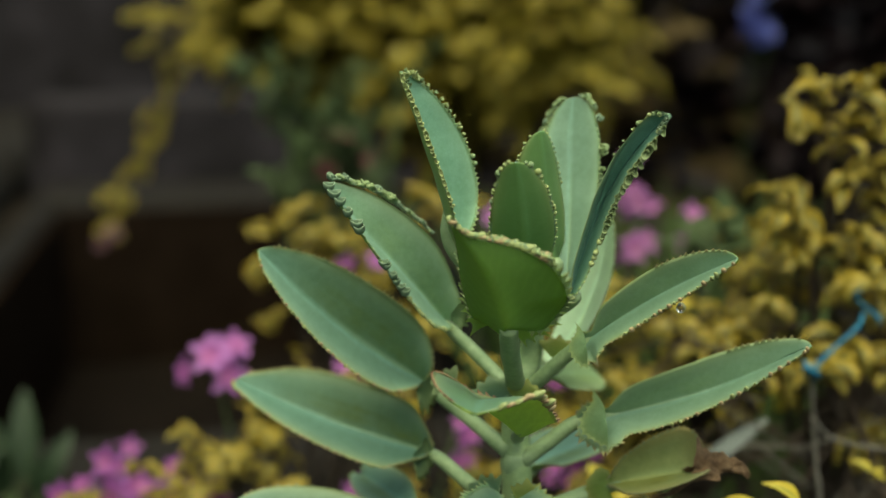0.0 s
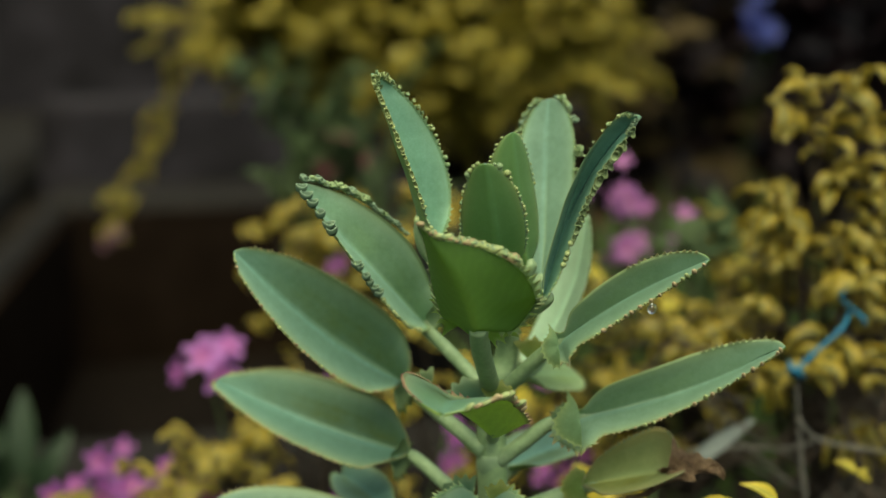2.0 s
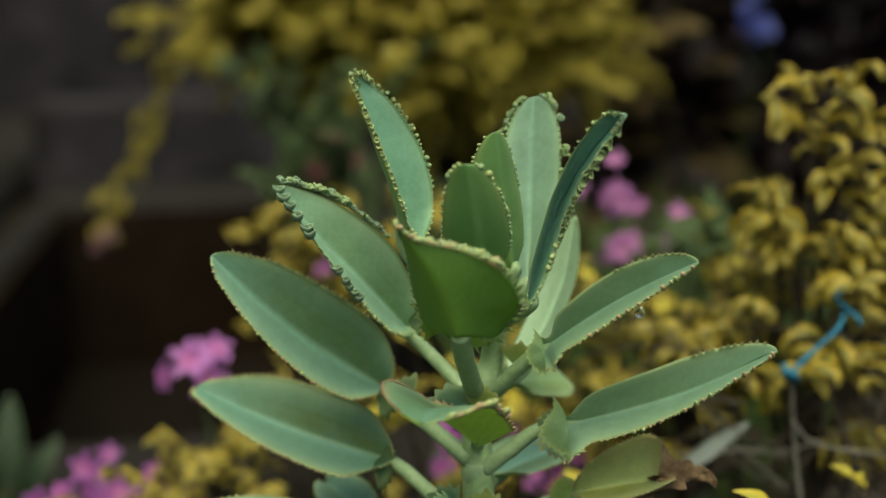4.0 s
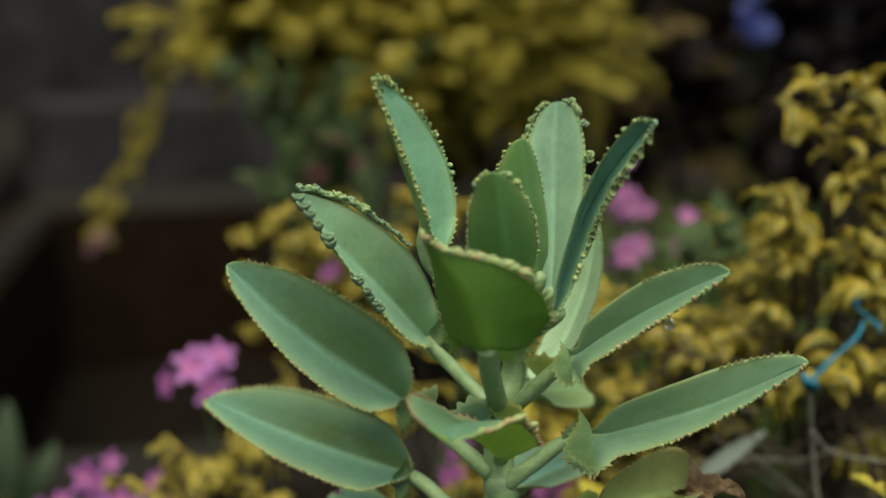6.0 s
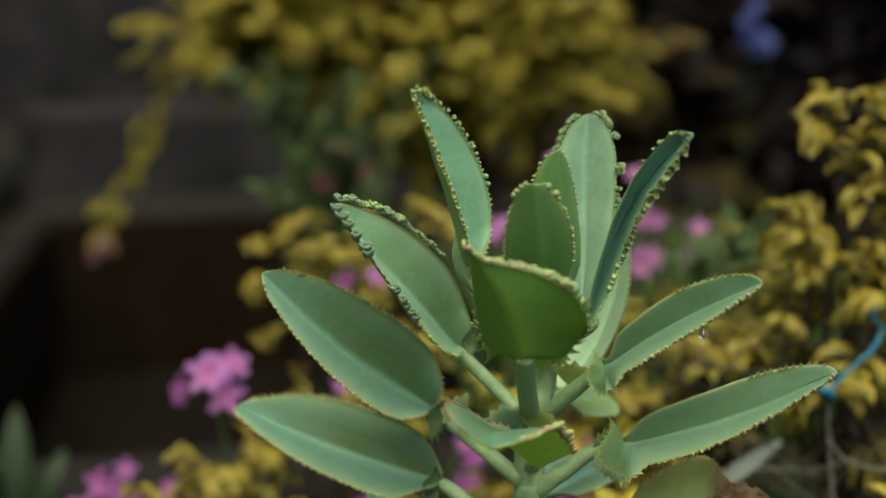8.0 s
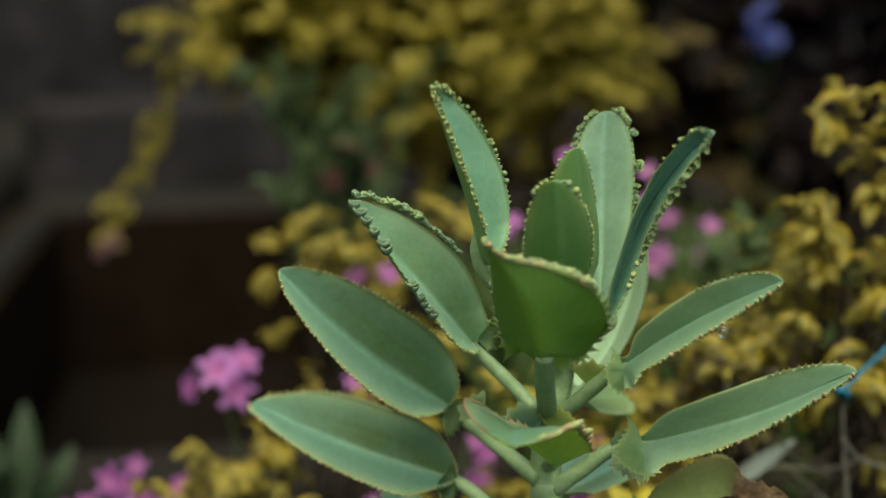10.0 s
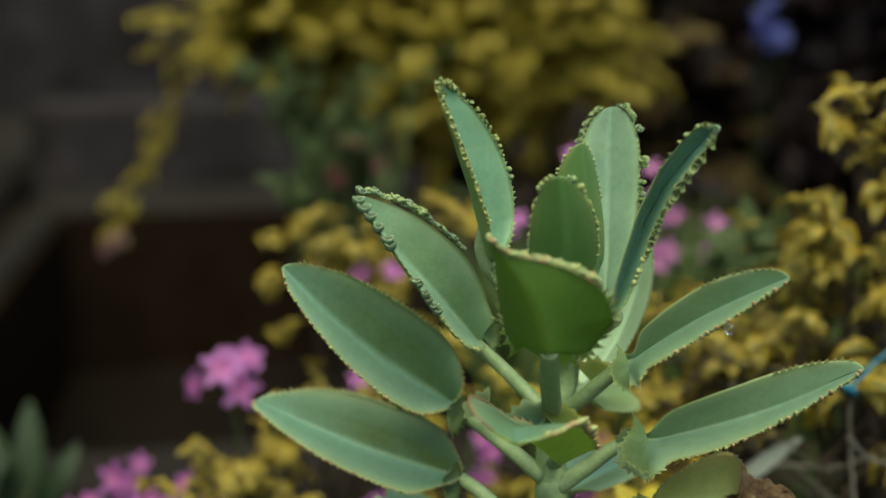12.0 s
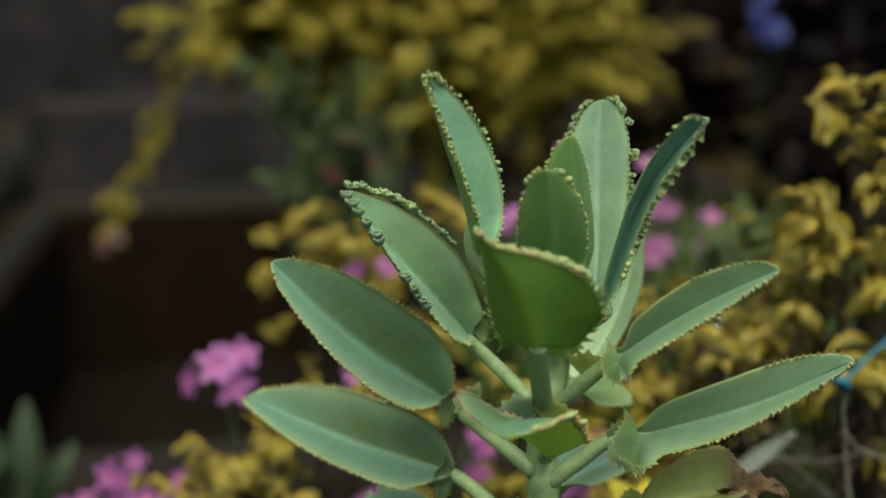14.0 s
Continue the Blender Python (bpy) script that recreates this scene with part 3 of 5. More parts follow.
for x, y, z, dx, dz, many in (
    (0.318, 0.985, 0.572, -0.5, 0.7, 8), (0.340, 0.992, 0.578, 0.6, 0.5, 8), (0.308, 0.975, 0.553, -0.4, 0.3, 8), (0.322, 0.980, 0.536, 0.3, 0.8, 8),
    (0.360, 0.995, 0.545, -0.3, 0.6, 6), (0.364, 0.985, 0.512, -0.3, 0.6, 6), (0.304, 0.985, 0.512, -0.7, 0.0, 6), (0.303, 0.978, 0.494, -0.5, 0.0, 8),
    (0.328, 0.985, 0.506, 0.3, 0.5, 8), (0.345, 0.978, 0.496, 0.7, 0.2, 6), (0.296, 0.990, 0.476, -0.6, 0.2, 6), (0.314, 0.975, 0.462, -0.2, 0.6, 8),
    (0.304, 0.970, 0.448, -0.4, 0.3, 8), (0.338, 0.982, 0.458, 0.3, 0.5, 8), (0.330, 0.970, 0.442, 0.2, 0.3, 8), (0.352, 0.980, 0.444, 0.4, 0.3, 8),
    (0.374, 0.990, 0.442, -0.3, 0.5, 8), (0.385, 1.000, 0.545, -0.5, 0.4, 8), (0.388, 1.000, 0.500, -0.6, 0.3, 8), (0.392, 1.000, 0.462, -0.5, 0.3, 8),
):
    near.append(((x - 0.3 * dx * 0.02, y, z - 0.016), (dx, -0.15, dz + 0.3), 0.034, many))
near += [((0.3030, 0.905, 0.362), (-0.2, -0.2, 0.5), 0.025, 6)]
near += [(a, w, ln, 6) for a, w, ln, n in fan((0.335, 0.985, 0.350), (0.06, 0.03, 0.05), 7, 83, 0.045, 6)]
near += [(a, w, ln, 8) for a, w, ln, n in fan((0.350, 0.950, 0.405), (0.045, 0.03, 0.03), 7, 81, 0.045, 6)]
shrub("golden_shrub", foot(g, 0.02, 0.03), near, ARCHED_LEAVES + CURLED_LEAVES[2:4], 0.036, "shrub with curled yellow-edged variegated leaves on thin brown twigs", 5, arch=0.55)
g = (0.2527, 1.0794, 0.3591)
mid = fan((0.2678, 1.0630, 0.3830), (0.07, 0.05, 0.045), 30, 8, 0.055, 12) + fan((0.2026, 1.0763, 0.3396), (0.05, 0.05, 0.03), 16, 9, 0.05, 12) + fan((0.3126, 1.0336, 0.3893), (0.05, 0.05, 0.03), 12, 10, 0.05, 12)
shrub("golden_shrub", foot(g), mid, GOLD_LEAVES[:3] + CURLED_LEAVES[:2] + BRIGHT_LEAVES + BRIGHT_LEAVES, 0.023, "low shrub with bright yellow variegated leaves", 6)
g = (0.0791, 1.0925, 0.2513)
low = fan((0.0798, 1.1087, 0.2889), (0.12, 0.06, 0.06), 23, 12, 0.05, 10) + fan((0.1546, 1.0453, 0.2723), (0.05, 0.05, 0.04), 12, 13, 0.05, 10)
shrub("golden_shrub", foot(g), low, GOLD_LEAVES + BRIGHT_LEAVES, 0.025, "low shrub with bright yellow variegated leaves among pink flowers", 7)
g = (-0.0957, 1.0927, 0.2521)
low = fan((-0.0802, 1.0951, 0.2672), (0.09, 0.06, 0.05), 14, 14, 0.05, 10) + fan((-0.1660, 1.0811, 0.2431), (0.05, 0.05, 0.035), 10, 15, 0.045, 10) + fan((-0.2074, 1.0584, 0.2280), (0.06, 0.05, 0.03), 8, 16, 0.045, 10)
shrub("golden_shrub", foot(g), low, GOLD_LEAVES + CURLED_LEAVES, 0.024, "low golden shrub with curled yellow leaves beneath pink flowers", 8)
g = (-0.0842, 1.2306, 0.4174)
low = fan((-0.1166, 1.2409, 0.4188), (0.030, 0.04, 0.024), 13, 17, 0.032, 10) + fan((-0.0800, 1.2300, 0.3700), (0.045, 0.04, 0.045), 10, 20, 0.035, 10) + fan((-0.0565, 1.2384, 0.4033), (0.05, 0.05, 0.03), 9, 18, 0.035, 10) + fan((0.0066, 1.2562, 0.4509), (0.022, 0.04, 0.016), 5, 19, 0.03, 10)
shrub("golden_shrub", foot(g), low, GOLD_LEAVES + CURLED_LEAVES, 0.026, "yellow-leaved shrub before the dark basin", 9)

# big hanging golden bush
rng = random.Random(77)
far = []
for cx, cy, rx, rz, n in ((550, 42, 0.22, 0.10, 270), (720, 72, 0.26, 0.15, 370), (890, 82, 0.21, 0.15, 330), (480, 4, 0.09, 0.04, 50), (700, -90, 0.5, 0.10, 110), (960, -40, 0.20, 0.12, 90)):
    c = Vector(((cx - 784) / 2042 * 2.3 + 0.02, 2.36, 0.755 - cy * 0.00112))
    far += fan(c, (rx, 0.16, rz), n, cx + cy, 0.08, 16, up=0.1)
shrub("golden_bush", (0.15, 2.80, 0.0), far, FAR_LEAVES, 0.029, "large arching bush of small olive-gold leaves", 21, single=False, radius=0.002, hang=0.2, twig=TWIG_DARK, stems=24)
strand = []
P = [Vector(q) for q in ((-0.4100, 2.4278, 0.6839), (-0.4847, 2.3969, 0.6174), (-0.5441, 2.3710, 0.5188), (-0.5890, 2.3534, 0.4093), (-0.6194, 2.3420, 0.3381), (-0.6374, 2.3333, 0.2833))]
for n, (a, b_) in enumerate(zip(P, P[1:])):
    for k in range(5):
        loose = 0.036 - 0.004 * n
        q = a.lerp(b_, k / 5) + Vector((rng.uniform(-loose, loose), rng.uniform(-0.03, 0.03), rng.uniform(-0.015, 0.015)))
        strand.append((tuple(q), tuple((b_ - a) + Vector((rng.uniform(-0.06, 0.06), rng.uniform(-0.05, 0.05), 0))), 0.055, 20))
hanging = thing("hanging_branch", P[0], "long golden branch hanging from the bush over the basin", "branch")
o = P[0]
mass = []
for k, (start, way, length, many) in enumerate(strand):
    _, ls = sprig(rng, start, way, length * (1 - 0.020 * k), many, 0.024 * (1 - 0.015 * k), spread=1.3)
    mass += [(rng.choice(FAR_LEAVES), Matrix.Translation(-o) @ mt) for mt in ls]
part("twig", tube(bmesh.new(), spline([(0.0, 2.5, 1.0)] + [tuple(q) for q in P], 5), (0.004, 0.003, 0.002, 0.001), 6, o, 0.2), TWIG, hanging)
joined("crown", mass, hanging)

# grey-green plant behind the succulent
g = (-0.1324, 1.8335, 0.4515)
shoots = []
rng = random.Random(31)
for px in range(26):
    q = Vector(g) + Vector((rng.uniform(-0.08, 0.09), rng.uniform(-0.08, 0.08), rng.uniform(-0.16, 0.09)))
    shoots.append((tuple(q), (rng.uniform(-0.6, 0.6), rng.uniform(-0.5, 0.1), 0.8), 0.12, 18))
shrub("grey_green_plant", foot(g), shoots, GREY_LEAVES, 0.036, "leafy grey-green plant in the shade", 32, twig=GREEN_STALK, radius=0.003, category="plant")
g = (-0.4739, 1.4085, 0.0738)
broad = thing("broad_leaved_plant", foot(g), "broad-leaved dark green plant at the basin's rim", "plant")
o = broad.location.copy()
for k, (a, b_) in enumerate((((-0.4839, 1.4139, 0.1074), (-0.4882, 1.4300, 0.2083)), ((-0.4635, 1.4021, 0.0976), (-0.4275, 1.4027, 0.1640)), ((-0.4114, 1.4414, 0.0896), (-0.3700, 1.4671, 0.1239)), ((-0.4972, 1.4022, 0.0977), (-0.5306, 1.4166, 0.1879)), ((-0.4631, 1.3820, 0.0983), (-0.4327, 1.3611, 0.1575)), ((-0.5069, 1.3916, 0.0948), (-0.4853, 1.3723, 0.1641)))):
    a, b_ = Vector(a), Vector(b_)
    part("leaf_stalk", tube(bmesh.new(), spline([o, o.lerp(a, 0.6) + Vector((0.01 * (k - 2), 0, 0)), a], 5), (0.004, 0.003, 0.002), 7, o), GREEN_STALK, broad)
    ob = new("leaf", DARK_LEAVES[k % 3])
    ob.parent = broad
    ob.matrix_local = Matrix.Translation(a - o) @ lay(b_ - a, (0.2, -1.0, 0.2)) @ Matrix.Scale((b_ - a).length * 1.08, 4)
g = (0.2702, 1.1094, 0.4196)
shoots = [((0.2702, 1.1094, 0.4196), (0.05, 0, 1), 0.03, 4), ((0.2658, 1.1676, 0.4040), (-0.2, 0, 1), 0.03, 4)]
small = shrub("grey_green_plant", foot(g), shoots, GREY_LEAVES, 0.05, "small grey-green plant among the flowers", 34, twig=GREEN_STALK, radius=0.002, category="plant", hang=0.0)
o = small.location.copy()
for a, b_ in (((0.3079, 1.25, 0.3960), (0.3095, 1.25, 0.4690)), ((0.2851, 1.25, 0.3898), (0.2724, 1.25, 0.4368))):
    a, b_ = Vector(a), Vector(b_)
    part("leaf_stalk", tube(bmesh.new(), spline([o + Vector((0, 0.02, 0.05)), o.lerp(a, 0.7) + Vector((0, 0.05, 0)), a], 5), (0.003, 0.0024, 0.0016), 7, o), GREEN_STALK, small)
    ob = new("leaf", GREY_LEAVES[0])
    ob.parent = small
    ob.matrix_local = Matrix.Translation(a - o) @ lay(b_ - a, (0.25, -1.0, 0.2)) @ Matrix.Scale((b_ - a).length * 1.1, 4)

# dim grassy blades
g = (0.3385, 1.6672, 0.3616)
tuft = thing("grass_tuft", foot(g), "tuft of long dim green blades", "grass", kind="stuff")
BLADE = leaf_mesh("long_blade", BLADE_GREEN, 0.055, 0.7, 0.3)
rng = random.Random(41)
o = Vector(foot(g))
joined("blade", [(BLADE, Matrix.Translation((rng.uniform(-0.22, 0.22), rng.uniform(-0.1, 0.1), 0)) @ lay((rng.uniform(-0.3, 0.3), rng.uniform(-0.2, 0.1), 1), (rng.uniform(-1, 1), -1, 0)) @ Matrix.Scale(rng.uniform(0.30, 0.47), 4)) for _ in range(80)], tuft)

# dark plum hedge
g = Vector((0.95, 3.1, 0.0))
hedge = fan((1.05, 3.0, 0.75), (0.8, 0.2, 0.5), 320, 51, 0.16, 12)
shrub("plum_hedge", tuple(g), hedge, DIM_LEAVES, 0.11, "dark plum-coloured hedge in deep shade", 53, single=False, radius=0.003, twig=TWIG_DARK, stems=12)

# Filler foliage added for the dim brown ground behind the succulent.
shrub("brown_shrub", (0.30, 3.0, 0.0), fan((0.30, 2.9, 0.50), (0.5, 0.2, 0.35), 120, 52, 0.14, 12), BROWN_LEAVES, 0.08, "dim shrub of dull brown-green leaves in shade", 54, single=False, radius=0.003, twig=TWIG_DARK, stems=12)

# flowers
flowers("pink_flower", foot((-0.2001, 1.1932, 0.3109), 0.03), [((-0.2015, 1.1828, 0.3090), 1.0)], "pink_petal", 0.020, "rounded head of pink flowers above golden leaves", 61, per=(7, 7), spread=0.020)
flowers("pink_flower", foot((-0.2866, 1.1095, 0.2308)), [((-0.2894, 1.1201, 0.2336), 0.7), ((-0.3176, 1.0960, 0.2098), 0.9), ((-0.2733, 1.0860, 0.2102), 0.8), ((-0.2086, 1.0973, 0.2175), 0.8), ((-0.2371, 1.0958, 0.2084), 0.5)], "purple_petal", 0.016, "low purple-pink flowers at the edge of the bed", 62, per=(4, 6), spread=0.016)
flowers("pink_flower", foot((0.2080, 1.2159, 0.4523)), [((0.2140, 1.2194, 0.4760), 0.75), ((0.1990, 1.2154, 0.4440), 0.95), ((0.2533, 1.2043, 0.4436), 0.5), ((0.2135, 1.2115, 0.4247), 0.3)], "lilac_petal", 0.016, "pink flowers on thin green stalks", 63, per=(4, 5))
flowers("pink_flower", foot((-0.0259, 1.1858, 0.3910)), [((-0.0560, 1.1886, 0.4084), 0.5), ((0.0730, 1.1944, 0.4447), 0.35), ((0.1329, 1.2264, 0.5177), 0.18), ((-0.0729, 1.1532, 0.3141), 0.5)], "pink_petal", 0.011, "scattered pink flowers behind the succulent", 64, per=(3, 4))
flowers("pink_flower", foot((0.0518, 1.0446, 0.2680)), [((0.0459, 1.0440, 0.2641), 0.5), ((0.0333, 1.0471, 0.2835), 0.4), ((0.1131, 1.0478, 0.2880), 0.7), ((0.1546, 1.0443, 0.2665), 0.5), ((0.1230, 1.0215, 0.2506), 0.4), ((-0.0498, 1.0197, 0.2391), 0.4)], "purple_petal", 0.010, "small pink flowers low among yellow leaves", 65, per=(3, 4))
flowers("blue_flower", (0.62, 2.45, 0.0), [((0.6349, 2.3996, 0.6979), 0.9), ((0.6647, 2.3932, 0.6582), 0.6)], "blue_petal", 0.026, "blue flower on a tall dark stalk", 66, per=(3, 4), stalk=BLADE_GREEN)
flowers("dull_pink_flower", (0.2, 2.3, 0.0), [((0.2065, 2.3246, 0.6722), 1.0)], "dull_petal", 0.034, "faded pink flower in the bush", 67, per=(4, 4), stalk=BLADE_GREEN)
flowers("dull_pink_flower", foot((-0.1363, 1.7873, 0.4788)), [((-0.1317, 1.7372, 0.4824), 1.0)], "dull_petal", 0.022, "faded pink flower of the grey-green plant", 68, per=(3, 3))
flowers("dull_pink_flower", (-0.6440, 2.3350, 0.2943), [((-0.6339, 2.3100, 0.2643), 0.4)], "mauve_petal", 0.022, "faded mauve flower at the end of the branch", 69, per=(3, 4))

# dead twigs, blue twine and a pale blade below the golden shrub
rng = random.Random(71)
dead = thing("dead_twigs", foot((0.3084, 0.9100, 0.3133)), "tangle of thin dead twigs under the shrub", "twigs")
o = dead.location.copy()
for pts, r, mt in (
    (((0.2940, 0.8710, 0.2591), (0.2849, 0.8698, 0.3147), (0.2791, 0.8671, 0.3613), (0.2757, 0.8618, 0.3913)), 0.0021, TWIG_PALE),
    (((0.2791, 0.8658, 0.3535), (0.2951, 0.8732, 0.3365), (0.3228, 0.8819, 0.3272), (0.3552, 0.8908, 0.3197)), 0.0018, TWIG_PALE),
    (((0.3629, 0.8993, 0.2465), (0.3379, 0.9100, 0.3131), (0.3213, 0.9173, 0.3589), (0.3371, 0.9435, 0.3958)), 0.0022, TWIG),
    (((0.2819, 0.9373, 0.2305), (0.2910, 0.9484, 0.3001), (0.3309, 0.9554, 0.3434), (0.3706, 0.9581, 0.3606)), 0.0018, TWIG),
    (((0.2161, 0.9485, 0.3004), (0.2548, 0.9299, 0.3111), (0.2948, 0.9203, 0.3142), (0.3502, 0.9236, 0.3350)), 0.0016, TWIG_PALE),
    (((0.1713, 1.0329, 0.3215), (0.2153, 1.0165, 0.3455), (0.2599, 1.0082, 0.3571), (0.3005, 0.9945, 0.3980)), 0.0022, TWIG),
):
    part("twig", tube(bmesh.new(), spline(pts, 7), (r, r * 0.8, r * 0.5), 7, o, 0.35), mt, dead)
for k in range(150):
    a = Vector((0.2999, 0.9512, 0.3174)) + Vector((rng.uniform(-0.14, 0.12), rng.uniform(-0.06, 0.09), rng.uniform(-0.12, 0.09)))
    d = Vector((rng.uniform(-1, 1), rng.uniform(-0.4, 0.4), rng.uniform(-0.5, 1))).normalized() * rng.uniform(0.05, 0.13)
    part("twig", tube(bmesh.new(), spline([a, a + d * 0.5 + Vector((0, 0, rng.uniform(-0.01, 0.01))), a + d], 4), (0.0012, 0.0009, 0.0005), 5, o, 0.3), TWIG if k % 6 else TWIG_PALE, dead)

twine = thing("blue_twine", (0.2757, 0.8615, 0.3894), "bright blue plastic twine tied round a dead twig", "twine")
o = twine.location.copy()
part("strand", tube(bmesh.new(), spline(((0.2690, 0.8619, 0.3921), (0.2735, 0.8600, 0.3880), (0.2800, 0.8610, 0.3945), (0.2930, 0.8640, 0.4060), (0.3080, 0.8680, 0.4180), (0.3150, 0.8760, 0.4268)), 8), (0.0012, 0.0020, 0.0018, 0.0014, 0.0016, 0.0012), 8, o, 0.5), RIBBON, twine)
part("strand", tube(bmesh.new(), spline(((0.3232, 0.8700, 0.4190), (0.3218, 0.8680, 0.4250), (0.3165, 0.9000, 0.4330), (0.3085, 0.8690, 0.4420)), 6), (0.0015, 0.0012, 0.0012), 8, o, 0.5), RIBBON, twine)
part("knot", tube(bmesh.new(), spline(((0.2706, 0.8624, 0.3952), (0.2712, 0.8537, 0.3915), (0.2792, 0.8609, 0.3859), (0.2772, 0.8665, 0.3828), (0.2718, 0.8653, 0.3884)), 6), (0.0016, 0.0024, 0.0024, 0.0016), 8, o, 0.4), RIBBON, twine)

pale = thing("pale_leaf", foot((0.2385, 0.9018, 0.3251)), "long pale grey-green leaf under the shrub", "leaf")
o = pale.location.copy()
LONG = leaf_mesh("pale_blade", PALE_BLADE, 0.20, 0.3, 0.4, 10)
ob = new("blade", LONG)
ob.parent = pale
ob.matrix_local = Matrix.Translation(Vector((0.2100, 0.9000, 0.3050)) - o) @ lay(Vector((0.2560, 0.9000, 0.3440)) - Vector((0.2100, 0.9000, 0.3050)), (-0.3, -0.8, 0.6)) @ Matrix.Scale(0.062, 4)
part("stalk", tube(bmesh.new(), spline((tuple(o), (0.1842, 0.8939, 0.2760), (0.2100, 0.9000, 0.3050)), 5), (0.002, 0.0015), 6, o), GREEN_STALK, pale)

# small yellow leaves close to the viewer
g = (0.2121, 0.7100, 0.3290)
front = thing("yellow_sprig", foot(g), "sprig of fresh yellow leaves close by the succulent", "sprig")
o = front.location.copy()
part("stalk", tube(bmesh.new(), spline((tuple(o), (0.2249, 0.7054, 0.3002), (0.2080, 0.7060, 0.3500)), 6), (0.0022, 0.0012), 6, o), GREEN_STALK, front)
for a, b_ in (((0.2200, 0.7020, 0.3560), (0.2025, 0.6985, 0.3745)), ((0.2010, 0.7018, 0.3500), (0.1640, 0.6943, 0.3625)), ((0.2031, 0.7115, 0.3440), (0.1889, 0.7233, 0.3560))):
    a, b_ = Vector(a), Vector(b_)
    ob = new("leaf", rng.choice(POINTED_LEAVES))
    ob.parent = front
    ob.matrix_local = Matrix.Translation(a - o) @ lay(b_ - a, (0.2, -0.6, 0.8)) @ Matrix.Scale((b_ - a).length * 0.95, 4)
g = (0.3083, 0.8296, 0.3172)
front = thing("yellow_sprig", foot(g), "small sprig of yellow leaves on a dead twig", "sprig")
o = front.location.copy()
part("stalk", tube(bmesh.new(), spline((tuple(o), (0.3195, 0.8236, 0.2794), (0.3102, 0.8302, 0.3209)), 6), (0.002, 0.001), 6, o), TWIG, front)
for a, b_ in (((0.3102, 0.8305, 0.3258), (0.2990, 0.8324, 0.3372)), ((0.3102, 0.8305, 0.3258), (0.3180, 0.8311, 0.3300)), ((0.3113, 0.8304, 0.3247), (0.3210, 0.8291, 0.3215))):
    a, b_ = Vector(a), Vector(b_)
    ob = new("leaf", rng.choice(POINTED_LEAVES))
    ob.parent = front
    ob.matrix_local = Matrix.Translation(a - o) @ lay(b_ - a, (0.2, -0.6, 0.8)) @ Matrix.Scale((b_ - a).length * 1.1, 4)
g = (0.1482, 0.9035, 0.2724)
front = thing("yellow_sprig", foot(g), "sprig of bright yellow leaves behind the succulent's stem", "sprig")
o = front.location.copy()
part("stalk", tube(bmesh.new(), spline((tuple(o), (0.1439, 0.8982, 0.2392), (0.1474, 0.9048, 0.2807)), 6), (0.002, 0.001), 6, o), GREEN_STALK, front)
for a, b_ in (((0.1474, 0.9045, 0.2786), (0.1336, 0.8987, 0.3059)), ((0.1474, 0.9045, 0.2786), (0.1618, 0.9183, 0.3014)), ((0.1474, 0.9045, 0.2786), (0.1479, 0.9283, 0.3010)), ((0.1474, 0.9042, 0.2766), (0.1248, 0.8863, 0.2915))):
    a, b_ = Vector(a), Vector(b_)
    ob = new("leaf", rng.choice(BRIGHT_LEAVES))
    ob.parent = front
    ob.matrix_local = Matrix.Translation(a - o) @ lay(b_ - a, (0.2, -0.8, 0.6)) @ Matrix.Scale((b_ - a).length * 1.1, 4)

# ---- the succulent with plantlets along its leaf edges ----
PLANT_AT = Vector((0.057, 0.668, 0.0))
plant = thing("succulent_plant", PLANT_AT, "tall blue-green succulent with toothed leaves bearing plantlets, growing in the bed", "plant")


def bud_mesh(name, whorls, mat):
    """A plantlet: whorls of tiny cupped leaves; each whorl is (leaves, lift in degrees, length, width, turn)."""
    bm = bmesh.new()
    uv = bm.loops.layers.uv.new("UVMap")
    where = {}
    for leaves, lift, long_, ratio, turned in whorls:
        for k in range(leaves):
            th = 2 * math.pi * k / leaves + turned
            turn = Matrix.Rotation(th, 4, "Z") @ Matrix.Rotation(-radians(lift), 4, "Y")
            rows = []
            for i in range(6):
                v = i / 5
                wide = long_ * ratio * math.sin(math.pi * (0.16 + 0.80 * v) ** 0.85) ** 0.7
                thick = 0.16 * long_ * math.sin(math.pi * (0.12 + 0.8 * v))
                x = 0.06 + long_ * v
                z = 0.22 * long_ * v * v
                rim = 0.34 * wide
                ring = [(x, -wide, z + rim), (x, -0.5 * wide, z + 0.22 * rim), (x, 0, z), (x, 0.5 * wide, z + 0.22 * rim), (x, wide, z + rim), (x, 0.45 * wide, z - thick), (x, -0.45 * wide, z - thick)]
                row = []
                for q, edge in zip(ring, (1, 0.4, 0, 0.4, 1, 0.2, 0.2)):
                    row.append(bm.verts.new(turn @ Vector(q)))
                    where[row[-1]] = (max(edge, 1.0 if i == 5 else 0.0), 0.5)
                rows.append(row)
            for r0, r1 in zip(rows, rows[1:]):
                for j in range(7):
                    bm.faces.new((r0[j], r0[(j + 1) % 7], r1[(j + 1) % 7], r1[j]))
            bm.faces.new(rows[0][::-1])
            bm.faces.new(rows[-1])
    for f in bm.faces:
        for lp in f.loops:
            lp[uv].uv = where[lp.vert]
    bmesh.ops.recalc_face_normals(bm, faces=bm.faces[:])
    me = bpy.data.meshes.new(name)
    bm.to_mesh(me)
    bm.free()
    me.materials.append(mat)
    me.polygons.foreach_set("use_smooth", [True] * len(me.polygons))
    return me


